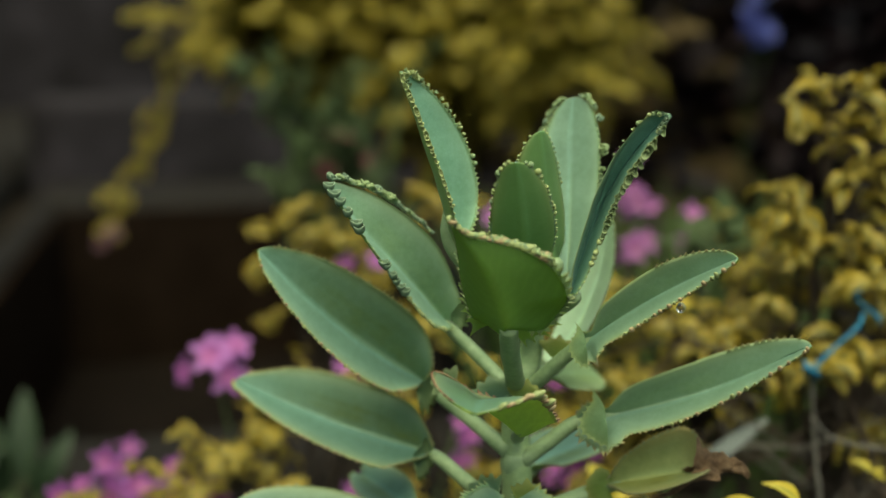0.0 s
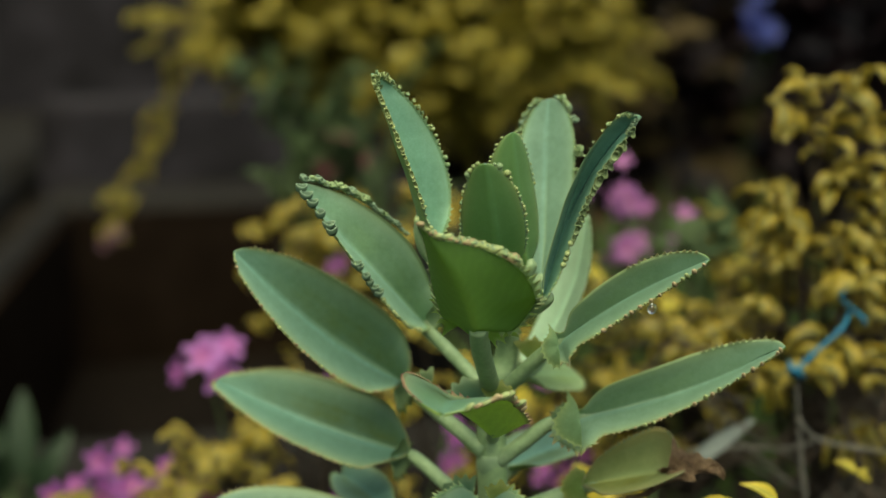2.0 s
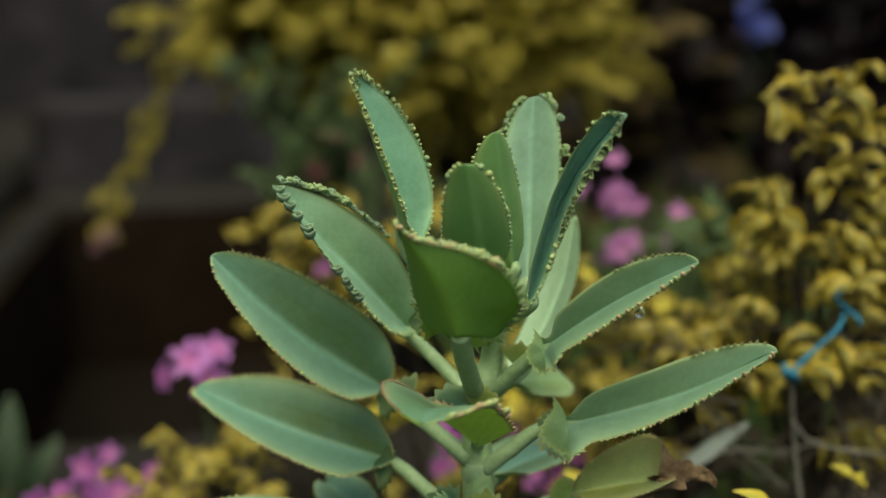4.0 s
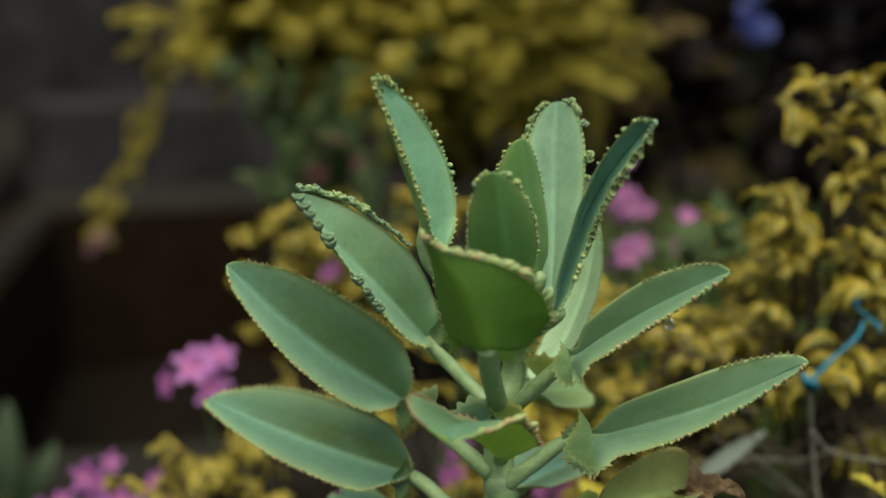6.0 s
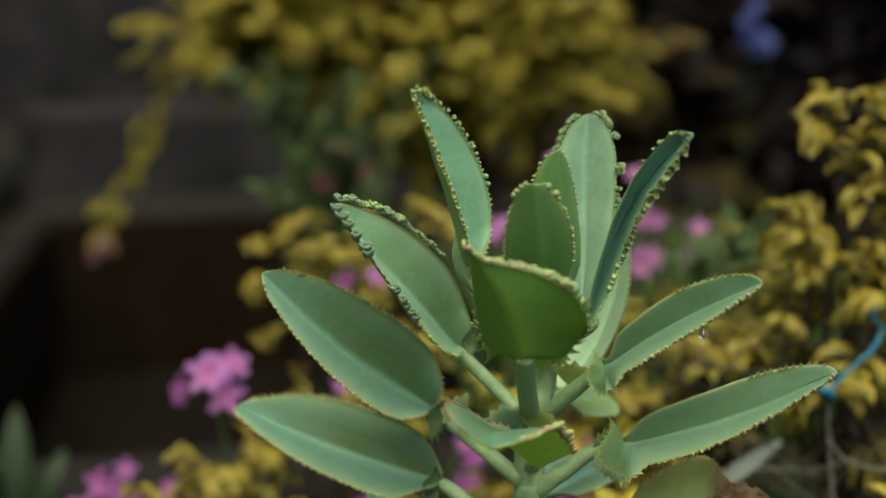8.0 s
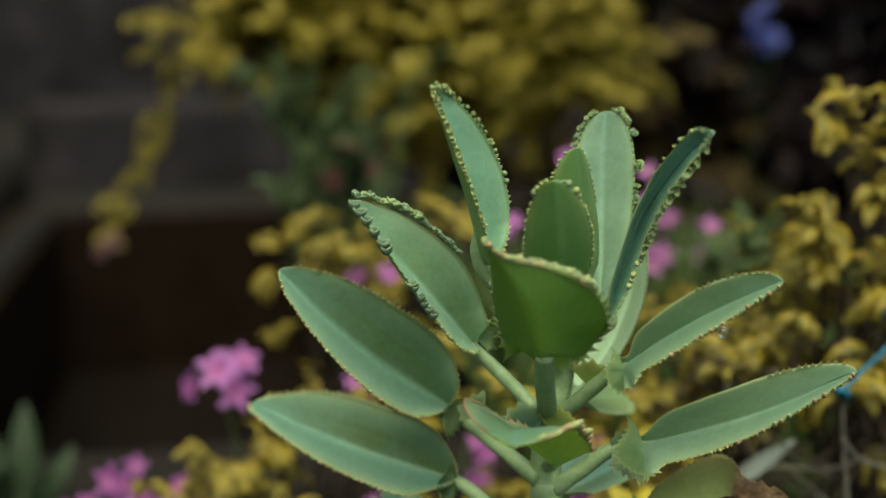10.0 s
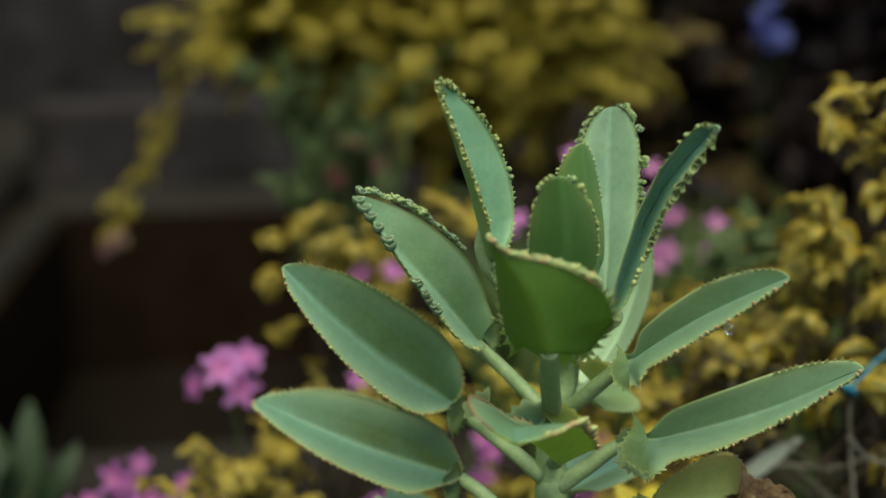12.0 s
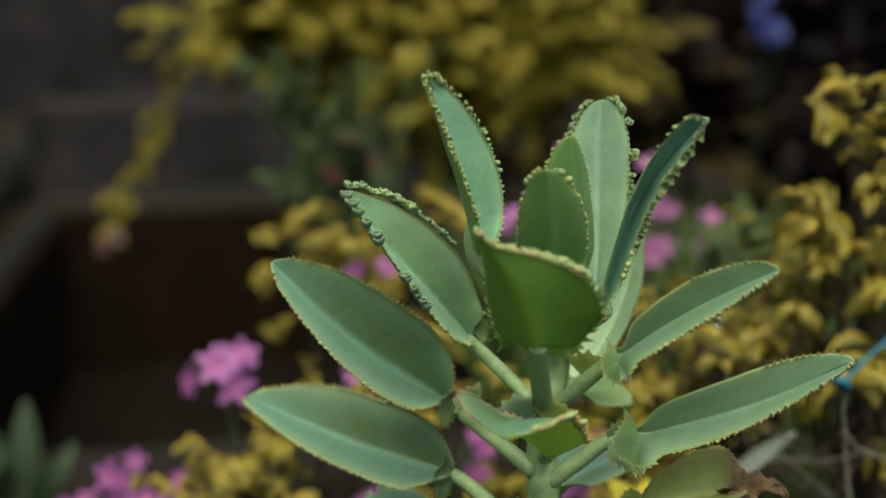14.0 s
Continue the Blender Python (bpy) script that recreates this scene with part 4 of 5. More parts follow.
def knob_mesh(name, mat, tall=1.15):
    """A plantlet still in bud: a round knob with a slight point."""
    bm = bmesh.new()
    bmesh.ops.create_icosphere(bm, subdivisions=2, radius=1.0)
    uv = bm.loops.layers.uv.new("UVMap")
    for v in bm.verts:
        v.co = v.co * (1 + 0.15 * noise.noise(v.co * 2))
        v.co.z = (v.co.z + 0.35) * tall
    for f in bm.faces:
        for lp in f.loops:
            lp[uv].uv = (min(1.0, max(0.0, 0.3 + 0.4 * lp.vert.co.z / tall)), 0.5)
    me = bpy.data.meshes.new(name)
    bm.to_mesh(me)
    bm.free()
    me.materials.append(mat)
    me.polygons.foreach_set("use_smooth", [True] * len(me.polygons))
    return me


def bowl_mesh(name, mat, lips=2, deep=0.9, flare=0.18, notch=0.22):
    """A plantlet whose first leaves stand together as a thin-walled bowl with lips, a small bud inside."""
    bm = bmesh.new()
    uv = bm.loops.layers.uv.new("UVMap")
    where, cols, rings = {}, 16, []
    profile = [(t_, 1.0) for t_ in (0.0, 0.25, 0.5, 0.75, 0.92, 1.0)] + [(t_, 0.84) for t_ in (0.97, 0.75, 0.5, 0.25)]
    for k, (t_, shell) in enumerate(profile):
        row = []
        for j in range(cols):
            th = 2 * math.pi * j / cols
            lip = math.cos(lips * th)
            r = (0.16 + 0.84 * math.sin(math.pi * (0.5 + 0.12 * min(1.0, deep - 0.7)) * t_) ** 0.8) * shell * (1 + flare * t_ * t_ * lip)
            z = deep * (t_ ** 1.6 * (1 + notch * lip) - (0.0 if shell == 1.0 else -0.07 * (1 - t_)))
            v = bm.verts.new((r * math.cos(th), 0.86 * r * math.sin(th), z))
            where[v] = (1.0 if k == 5 else 0.5 if k in (4, 6) else 0.30 * t_ if shell == 1.0 else 0.42, 0.5)
            row.append(v)
        rings.append(row)
    for r0, r1 in zip(rings, rings[1:]):
        for j in range(cols):
            bm.faces.new((r0[j], r0[(j + 1) % cols], r1[(j + 1) % cols], r1[j]))
    bm.faces.new(rings[0][::-1])
    bm.faces.new(rings[-1])
    made = bmesh.ops.create_icosphere(bm, subdivisions=1, radius=0.24, matrix=Matrix.Translation((0.1, 0, 0.46 * deep)))
    for v in made["verts"]:
        where[v] = (0.75, 0.5)
    for f in bm.faces:
        for lp in f.loops:
            lp[uv].uv = where[lp.vert]
    bmesh.ops.recalc_face_normals(bm, faces=bm.faces[:])
    me = bpy.data.meshes.new(name)
    bm.to_mesh(me)
    bm.free()
    me.materials.append(mat)
    me.polygons.foreach_set("use_smooth", [True] * len(me.polygons))
    return me


BUDS = {
    "rosette": [bud_mesh("plantlet_rosette", ((4, 30, 0.95, 0.45, 0.0), (2, 68, 0.75, 0.5, 0.8)), BUD_GREY), bud_mesh("plantlet_rosette", ((2, 25, 1.0, 0.55, 0.3), (2, 60, 0.9, 0.5, 1.9)), BUD)],
    "pair": [bud_mesh("plantlet_pair", ((2, 36, 1.0, 0.55, 0.0), (2, 70, 0.5, 0.5, 1.57)), BUD), bud_mesh("plantlet_pair", ((2, 28, 1.0, 0.58, 0.2),), BUD_PALE)],
    "cup": [bowl_mesh("plantlet_cup", BUD_GREY, 2, 1.45, 0.05, 0.10), bowl_mesh("plantlet_cup", BUD_GREY, 2, 1.25, 0.10, 0.14), bowl_mesh("plantlet_cup", BUD_GREY, 3, 1.6, 0.06, 0.10)],
    "frill": [bud_mesh("plantlet_frill", ((3, 30, 0.95, 0.65, 0.0), (2, 66, 0.8, 0.6, 0.9)), BUD_GREY), bud_mesh("plantlet_frill", ((2, 26, 1.0, 0.75, 0.3), (2, 55, 0.8, 0.6, 1.9)), BUD)],
    "heart": [bowl_mesh("plantlet_heart", BUD_RIM, 3, 0.9, 0.42, 0.22), bowl_mesh("plantlet_heart", BUD_RIM, 2, 0.9, 0.40, 0.30)],
    "pod": [bowl_mesh("plantlet_pod", BUD_PALE, 2, 0.9, 0.35, 0.25), bud_mesh("plantlet_pod", ((2, 28, 1.0, 0.58, 0.2), (2, 66, 0.6, 0.6, 1.57)), BUD_PALE)],
    "crown": [bud_mesh("plantlet_crown", ((4, 52, 1.0, 0.34, 0.0), (2, 78, 1.0, 0.34, 0.8)), BUD_PALE), bud_mesh("plantlet_crown", ((3, 56, 1.05, 0.36, 0.4), (2, 80, 0.9, 0.36, 0.8)), BUD)],
    "knob": [knob_mesh("plantlet_knob", BUD_PALE), knob_mesh("plantlet_knob", BUD), knob_mesh("plantlet_knob", BUD_PALE, 1.5)],
    "peg": [knob_mesh("plantlet_peg", BUD_PALE, 2.4), knob_mesh("plantlet_peg", BUD_TAN, 2.2)],
}


class Blade:
    """The shape of one leaf blade: base, tip, facing of its upper side, width and folds."""

    def __init__(self, base, tip, face, width, fold=25, bow=0.0, curl=0.0, lobe=0.10, blunt=0.75, belly=0.40, skew=0.0, twist=0.0, thick=0.0022, wave=0.0, foldb=None, sweep=0.0, heart=2.4, waist=None):
        self.b, self.t = Vector(base), Vector(tip)
        self.L = (self.t - self.b).length
        self.u = (self.t - self.b).normalized()
        n = Vector(face)
        self.n = (n - n.dot(self.u) * self.u).normalized()
        self.s = self.u.cross(self.n).normalized()  # to the right when seen from above with the tip ahead
        self.waist = waist  # (side, how far along, depth): there the blade narrows above the lobes round its stalk
        self.w, self.fold, self.bow, self.curl, self.lobe = width, radians(fold), bow, curl, lobe
        self.foldb = radians(fold if foldb is None else foldb)
        self.blunt, self.belly, self.skew, self.twist, self.thick, self.wave, self.sweep, self.heart = blunt, belly, skew, radians(twist), thick, wave, sweep, heart

    def half(self, v):
        """Half the width at v: a rounded base, a belly and a tapering tip."""
        m = self.belly
        if v < m:
            f = max(0.0, 1 - ((m - v) / m) ** self.heart) ** 0.5
        else:
            f = max(0.0, 1 - ((v - m) / (1 - m)) ** 1.9) ** self.blunt
        return 0.5 * self.w * max(f, 0.02)

    def at(self, v, w):
        """A place on the middle sheet and the upward normal there (v along, w from -1 to 1 across)."""
        def place(v, w):
            h = self.half(v)
            a = abs(w)
            deg = (self.fold if w > 0 else self.foldb) * (0.70 + 0.30 * a)
            deg *= min(1.0, 0.35 + a / 0.12 * 0.65)  # soft crease
            if self.waist:
                side, at, depth = self.waist
                lobe = max(0.0, min(1.0, (at - v) / 0.05))
                lobe = lobe * lobe * (3 - 2 * lobe)
                deg *= 1 - 0.8 * lobe
                if w * side > 0:
                    h *= (1 - 0.25 * lobe) * (1 - depth * math.exp(-(((v - at) / (0.028 if v < at else 0.075)) ** 2)))
                else:
                    lobe = max(0.0, min(1.0, (at + 0.06 - v) / 0.07))
                    h *= 1 + 0.60 * lobe * lobe * (3 - 2 * lobe)
            deg += 0.5 * max(0.0, 0.16 - v) / 0.16 * a  # lobes rise round the stalk
            out = h * a * math.cos(deg) * (1 if w > 0 else -1)
            up = h * a * math.sin(deg)
            tw = self.twist * (v - 0.3)
            out, up = out * math.cos(tw) - up * math.sin(tw), out * math.sin(tw) + up * math.cos(tw)
            out += self.sweep * self.L * math.sin(math.pi * v)
            along = self.L * v - self.lobe * self.L * a ** 1.6 * max(0.0, 1 - v / 0.5) ** 2 * min(1.0, 4 * h / self.w)
            along += self.skew * self.L * w * v * min(1.0, (1 - v) / 0.08)
            lift = self.bow * self.L * math.sin(math.pi * v) + self.curl * self.L * max(0.0, v - 0.55) ** 2 / 0.2
            lift += self.wave * self.L * math.sin(v * 13 + w) * a * a
            return self.b + self.u * along + self.s * out + self.n * (up + lift)

        p = place(v, w)
        dv = place(min(1, v + 0.01), w) - place(max(0, v - 0.01), w)
        dw = place(v, min(1, w + 0.02)) - place(v, max(-1, w - 0.02))
        n = dw.cross(dv)
        n = n.normalized() if n.length > 1e-12 else self.n
        return p, (n if n.dot(self.n) >= 0 else -n)

    def mesh(self, origin, shaded_half=1, nv=44, nw=20):
        bm = bmesh.new()
        uv = bm.loops.layers.uv.new("UVMap")
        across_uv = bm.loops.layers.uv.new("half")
        top, low, where, halves = [], [], {}, {}
        for i in range(nv + 1):
            v = 0.5 - 0.5 * math.cos(math.pi * i / nv)
            a_, b_ = [], []
            for j in range(nw + 1):
                w = 2 * j / nw - 1
                p, n = self.at(v, w)
                th = self.thick * (0.25 + 0.75 * (1 - abs(w) ** 2.5)) * (0.4 + 0.6 * math.sin(math.pi * (0.15 + 0.7 * v)))
                th *= 0.12 if abs(w) == 1 else 1.0
                # slight dents and swells
                p = p + n * 0.0007 * noise.noise(p * 60) + n * -0.0004 * max(0.0, 1 - abs(w) / 0.16) * (1 - v)
                q, r = bm.verts.new(p + n * th * 0.5 - origin), bm.verts.new(p - n * th * 0.5 - origin)
                where[q] = where[r] = (v, abs(w))
                halves[q] = halves[r] = (0.5 + 0.5 * w * shaded_half, v)
                a_.append(q)
                b_.append(r)
            top.append(a_)
            low.append(b_)
        for i in range(nv):
            for j in range(nw):
                bm.faces.new((top[i][j], top[i][j + 1], top[i + 1][j + 1], top[i + 1][j]))
                f = bm.faces.new((low[i][j], low[i + 1][j], low[i + 1][j + 1], low[i][j + 1]))
                f.material_index = 1
            for j in (0, nw):
                bm.faces.new((top[i][j], top[i + 1][j], low[i + 1][j], low[i][j]))
        for i in (0, nv):
            for j in range(nw):
                bm.faces.new((top[i][j], low[i][j], low[i][j + 1], top[i][j + 1]))
        for f in bm.faces:
            for lp in f.loops:
                lp[uv].uv = where[lp.vert]
                lp[across_uv].uv = halves[lp.vert]
        return bm


def margin(blade, origin, count, height, rng, bare=(0, 0.0), base_teeth=0, coarse=(0.12, 1.35), upright=False):
    """The row of pointed teeth round a blade's edge; coarse: up to where along the blade, and how much larger, the
    teeth near its base are; upright: they are flattened into the upright plane that faces the camera.
    """
    bm = bmesh.new()
    uv = bm.loops.layers.uv.new("UVMap")

    def tooth(a, c, tip, th):
        q = [bm.verts.new(p - origin) for p in (a + th, c + th, c - th, a - th, tip + th * 0.3, tip - th * 0.3)]
        for f in ((0, 1, 4), (1, 2, 5, 4), (2, 3, 5), (3, 0, 4, 5), (3, 2, 1, 0)):
            for lp in bm.faces.new([q[k] for k in f]).loops:
                lp[uv].uv = (1.0 if lp.vert in q[4:] else 0.0, 0.5)

    for side in (-1, 1):
        run = [0.005 + 0.975 * k / 160 for k in range(161)]
        edge = [blade.at(v, side)[0] for v in run]
        length = [0.0]
        for p, q in zip(edge, edge[1:]):
            length.append(length[-1] + (q - p).length)

        def along(part_of):
            """How far along the blade the given part of its edge lies."""
            goal = max(0.0, min(1.0, part_of)) * length[-1]
            k = next((k for k in range(1, 161) if length[k] >= goal), 160)
            return run[k - 1] + (run[k] - run[k - 1]) * (goal - length[k - 1]) / max(1e-9, length[k] - length[k - 1])

        for i in range(count):
            f = (i + 0.5 + rng.uniform(-0.15, 0.15)) / count
            v = along(f)
            if side == bare[0] and 0.10 < v < bare[1]:
                continue
            a, n = blade.at(along(f - 0.46 / count), side)
            c, _ = blade.at(along(f + 0.46 / count), side)
            mid, _ = blade.at(v, side)
            inner, _ = blade.at(v, side * 0.9)
            out = n.cross(c - a).normalized()
            out = out if out.dot(mid - inner) > 0 else -out
            if upright:
                out = Vector((out.x, 0.15 * out.y, out.z)).normalized()
            fwd = (c - a).normalized()
            big = height * rng.uniform(0.5, 1.3) * (1 + (coarse[1] - 1) * max(0.0, min(1.0, 1.6 * (1 - v / coarse[0]))))
            tip = mid + out * big + fwd * big * 0.55 + n * big * rng.uniform(-0.1, 0.3)
            tooth(a - out * blade.thick * 0.5, c - out * blade.thick * 0.5, tip, n * blade.thick * 0.22)
    for i in range(base_teeth):
        w = -0.97 + 1.94 * (i + 0.5 + rng.uniform(-0.2, 0.2)) / base_teeth
        if abs(w) < 0.22:
            continue
        dw = 0.9 / base_teeth
        a, n = blade.at(0.035, max(-1, w - dw))
        c, _ = blade.at(0.035, min(1, w + dw))
        mid, _ = blade.at(0.03, w)
        tooth(a, c, mid - blade.u * height * 0.6 * coarse[1] * rng.uniform(0.8, 1.8) + blade.s * (w * height * 0.8), n * blade.thick * 0.22)
    bmesh.ops.recalc_face_normals(bm, faces=bm.faces[:])
    return bm


def leaf(blade, node_at, mats=(LEAF_TOP, LEAF_BACK), teeth=30, tooth=0.0016, tooth_mat=TOOTH, buds=(), bare=(0, 0.0), seed=1, stalk=(0.0046, 0.0054), root=0.22, behind=False, base_teeth=0, flare=None, label="", shaded_half=1, coarse=(0.12, 1.35), upright=False, short=False):
    """A leaf with its toothed edge, leaf stalk and plantlets.
    buds: (kind, side, from, to, how many, size)."""
    rng = random.Random(seed)
    lf = part("leaf", blade.mesh(PLANT_AT, shaded_half), mats, plant, label)
    part("toothed_margin", margin(blade, PLANT_AT, teeth, tooth, rng, bare, base_teeth, coarse, upright), tooth_mat, lf, smooth=False)
    if node_at:
        start, _ = blade.at(root, 0.0)
        start = start + blade.n * (-blade.thick * 0.35)
        neck, _ = blade.at(0.0, 0.0)
        end = Vector(node_at)
        mid = neck.lerp(end, 0.5)
        line = spline([start, neck - blade.n * 0.0022, mid, end], 7)
        if short:
            line = spline([neck + blade.u * 0.003 + blade.n * 0.001, neck.lerp(end, 0.3), neck.lerp(end, 0.65), end], 7)
        if behind:
            line = spline([neck + blade.n * 0.0045 - blade.u * 0.001, neck.lerp(end, 0.33), neck.lerp(end, 0.66), end], 7)
        part("leaf_stalk", tube(bmesh.new(), line, flare or (0.0004, stalk[0] * 0.75, stalk[0] * 0.95, stalk[0], stalk[0] * 1.05, stalk[1]), 12, PLANT_AT, 0.06), STEM, lf)
    for kind, side, v0, v1, many, size in buds:
        for i in range(many):
            v = v0 + (v1 - v0) * (i + (rng.uniform(0.15, 0.85) if kind == "cup" else rng.uniform(0.25, 0.75))) / many
            p, n = blade.at(v, side)
            inner, _ = blade.at(v, side * 0.92)
            out = (p - inner).normalized()
            flat = blade.s * (1 if side > 0 else -1)
            if kind in ("heart", "pod"):
                up = (Vector((-0.1, -1.0, 0.25)) + out * 0.45 + n * rng.uniform(-0.15, 0.15)).normalized()
            elif kind == "cup":
                up = (Vector((0, -0.15, 1.0)) + flat * 0.25 + n * rng.uniform(0.0, 0.35)).normalized()
            elif kind == "frill":
                up = (out * 0.6 + Vector((0, 0, 0.8)) + n * rng.uniform(0.2, 0.6)).normalized()
            else:
                up = (out + n * rng.uniform(0.3, 0.8)).normalized()
            fwd = blade.u - blade.u.dot(up) * up
            q = lay(fwd, up)
            if kind == "knob" and rng.random() < 0.12:
                continue
            r = size * (rng.uniform(0.85, 1.15) if kind in ("cup", "heart", "pod", "crown") else rng.uniform(0.65, 1.3))
            ob = new("plantlet", rng.choice(BUDS[kind]))
            ob.parent = lf
            ob.matrix_local = Matrix.Translation(p + (flat * 0.4 if kind == "cup" else flat * 0.25 if kind in ("heart", "pod") else flat * 0.5 if kind == "frill" else up * 0.2) * r - PLANT_AT) @ q @ Matrix.Rotation(rng.uniform(-0.2, 0.2) if kind in ("heart", "cup", "pod") else rng.uniform(0, 3.1), 4, "Z") @ Matrix.Scale(r, 4)
    return lf


# stem
STEM_LINE = [(0.057, 0.668, -0.02), (0.060, 0.667, 0.15), (0.057, 0.669, 0.30), (0.0589, 0.6689, 0.3760), (0.0582, 0.6737, 0.4055), (0.0601, 0.6774, 0.4292), (0.0663, 0.6822, 0.4464), (0.0682, 0.6777, 0.4689), (0.0663, 0.6608, 0.4961)]
part("stem", tube(bmesh.new(), spline(STEM_LINE, 8), (0.0095, 0.0090, 0.0084, 0.0080, 0.0075, 0.0066, 0.0054, 0.003), 16, PLANT_AT, 0.08), PALE_STEM, plant)
for k, at in enumerate(((0.0583, 0.6703, 0.3911), (0.0580, 0.6721, 0.4277))):
    bm = bmesh.new()
    c = Vector(at)
    tube(bm, [c + Vector((0, 0, z)) for z in (-0.006, -0.003, 0, 0.003, 0.006)], (0.0074, 0.0080, 0.0083, 0.0080, 0.0072), 16, PLANT_AT, 0.05)
    part("stem_node", bm, STEM, plant)

NODE_LOW, NODE_HIGH, NODE_TOP = (0.0583, 0.6698, 0.3938), (0.0579, 0.6714, 0.4294), (0.0600, 0.6707, 0.4630)

# upright leaves
leaf(Blade((0.0263, 0.6528, 0.5112), (-0.0004, 0.6336, 0.5963), (0.773, -0.626, 0.101), 0.0392, fold=33, foldb=50, bow=0.012, curl=0.018, lobe=-0.009, blunt=0.76, belly=0.40, skew=0.006, twist=8, sweep=0.022, heart=2.4), NODE_TOP,
     mats=(LEAF_UPRIGHT, LEAF_KEEL), teeth=34, tooth=0.0012, tooth_mat=TOOTH_GREEN, buds=(("knob", -1, 0.06, 0.34, 8, 0.0010), ("pod", -1, 0.28, 0.62, 11, 0.0015), ("pod", -1, 0.60, 0.98, 12, 0.0020), ("knob", 1, 0.36, 0.62, 6, 0.0010), ("crown", 1, 0.60, 0.98, 9, 0.0019), ("pair", 1, 0.93, 1.0, 5, 0.0024), ("pair", -1, 0.93, 1.0, 4, 0.0026)), seed=11)
leaf(Blade((0.0850, 0.6752, 0.4907), (0.0906, 0.7072, 0.5822), (-0.510, -0.802, 0.312), 0.0342, fold=11, foldb=7, bow=-0.033, curl=-0.007, lobe=0.080, blunt=0.47, belly=0.67, skew=0.001, twist=-3, sweep=-0.007, heart=2.4), NODE_TOP,
     mats=(LEAF_BROAD, LEAF_BACK), teeth=34, tooth=0.0010, tooth_mat=TOOTH_GREEN, buds=(("frill", -1, 0.82, 1.0, 12, 0.0024), ("frill", 1, 0.90, 1.0, 8, 0.0024), ("frill", 1, 0.84, 0.87, 2, 0.0025), ("frill", 1, 0.36, 0.58, 10, 0.0023), ("frill", 1, 0.65, 0.69, 2, 0.0027), ("frill", -1, 0.60, 0.78, 9, 0.0025)), seed=12, root=0.03)
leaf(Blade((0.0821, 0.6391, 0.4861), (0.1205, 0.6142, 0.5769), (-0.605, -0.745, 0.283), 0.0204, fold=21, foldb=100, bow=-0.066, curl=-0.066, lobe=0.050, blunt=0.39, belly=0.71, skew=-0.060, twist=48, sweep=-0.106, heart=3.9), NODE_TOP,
     mats=(LEAF_TEAL_SHADE, LEAF_TEAL_SHADE), bare=(-1, 0.85), teeth=34, tooth=0.0010, tooth_mat=TOOTH_GREEN, buds=(("heart", 1, 0.34, 0.62, 9, 0.0018), ("heart", 1, 0.62, 0.98, 9, 0.0027), ("rosette", 1, 0.95, 1.0, 4, 0.0024), ("rosette", -1, 0.94, 1.0, 3, 0.0020), ("pair", -1, 0.66, 0.93, 6, 0.0010), ("knob", 1, 0.22, 0.36, 4, 0.0012), ("knob", -1, 0.84, 0.99, 5, 0.0010)), seed=13, root=0.03)
leaf(Blade((0.0592, 0.6362, 0.5000), (0.0531, 0.5997, 0.5569), (-0.032, 0.843, 0.537), 0.0328, fold=18, foldb=18, bow=-0.066, curl=-0.010, lobe=0.079, blunt=0.51, belly=0.33, skew=0.000, twist=11, sweep=-0.016, heart=2.4), NODE_TOP,
     mats=(LEAF_YOUNG, LEAF_BACK_YOUNG), teeth=26, tooth=0.0009, tooth_mat=TOOTH_GREEN, buds=(("knob", -1, 0.35, 0.8, 14, 0.0008), ("knob", 1, 0.35, 0.8, 14, 0.0008), ("knob", -1, 0.8, 1.0, 6, 0.0013), ("knob", 1, 0.8, 1.0, 6, 0.0013)), seed=14, root=0.03)
leaf(Blade((0.0759, 0.6611, 0.4989), (0.0665, 0.6440, 0.5679), (-0.443, 0.882, 0.158), 0.0301, fold=19, foldb=21, bow=-0.020, curl=-0.019, lobe=0.079, blunt=0.50, belly=0.49, skew=-0.006, twist=-6, sweep=0.026, heart=2.4), NODE_TOP,
     mats=(LEAF_YOUNG, LEAF_BACK_YOUNG), teeth=28, tooth=0.0009, tooth_mat=TOOTH_GREEN, buds=(("knob", -1, 0.5, 1.0, 13, 0.0008), ("knob", 1, 0.5, 1.0, 13, 0.0008)), seed=15, root=0.03)
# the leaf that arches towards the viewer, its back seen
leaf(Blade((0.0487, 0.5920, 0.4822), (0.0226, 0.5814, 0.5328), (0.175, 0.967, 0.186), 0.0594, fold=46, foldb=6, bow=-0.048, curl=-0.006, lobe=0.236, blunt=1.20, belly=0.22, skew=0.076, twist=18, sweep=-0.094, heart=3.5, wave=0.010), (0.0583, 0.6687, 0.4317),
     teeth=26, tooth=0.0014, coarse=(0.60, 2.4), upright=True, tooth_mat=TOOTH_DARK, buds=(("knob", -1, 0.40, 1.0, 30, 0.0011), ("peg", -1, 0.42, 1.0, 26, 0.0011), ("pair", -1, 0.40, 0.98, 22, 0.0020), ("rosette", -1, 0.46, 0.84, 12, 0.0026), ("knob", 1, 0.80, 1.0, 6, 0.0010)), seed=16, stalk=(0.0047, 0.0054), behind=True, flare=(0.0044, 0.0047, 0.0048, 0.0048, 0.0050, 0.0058))
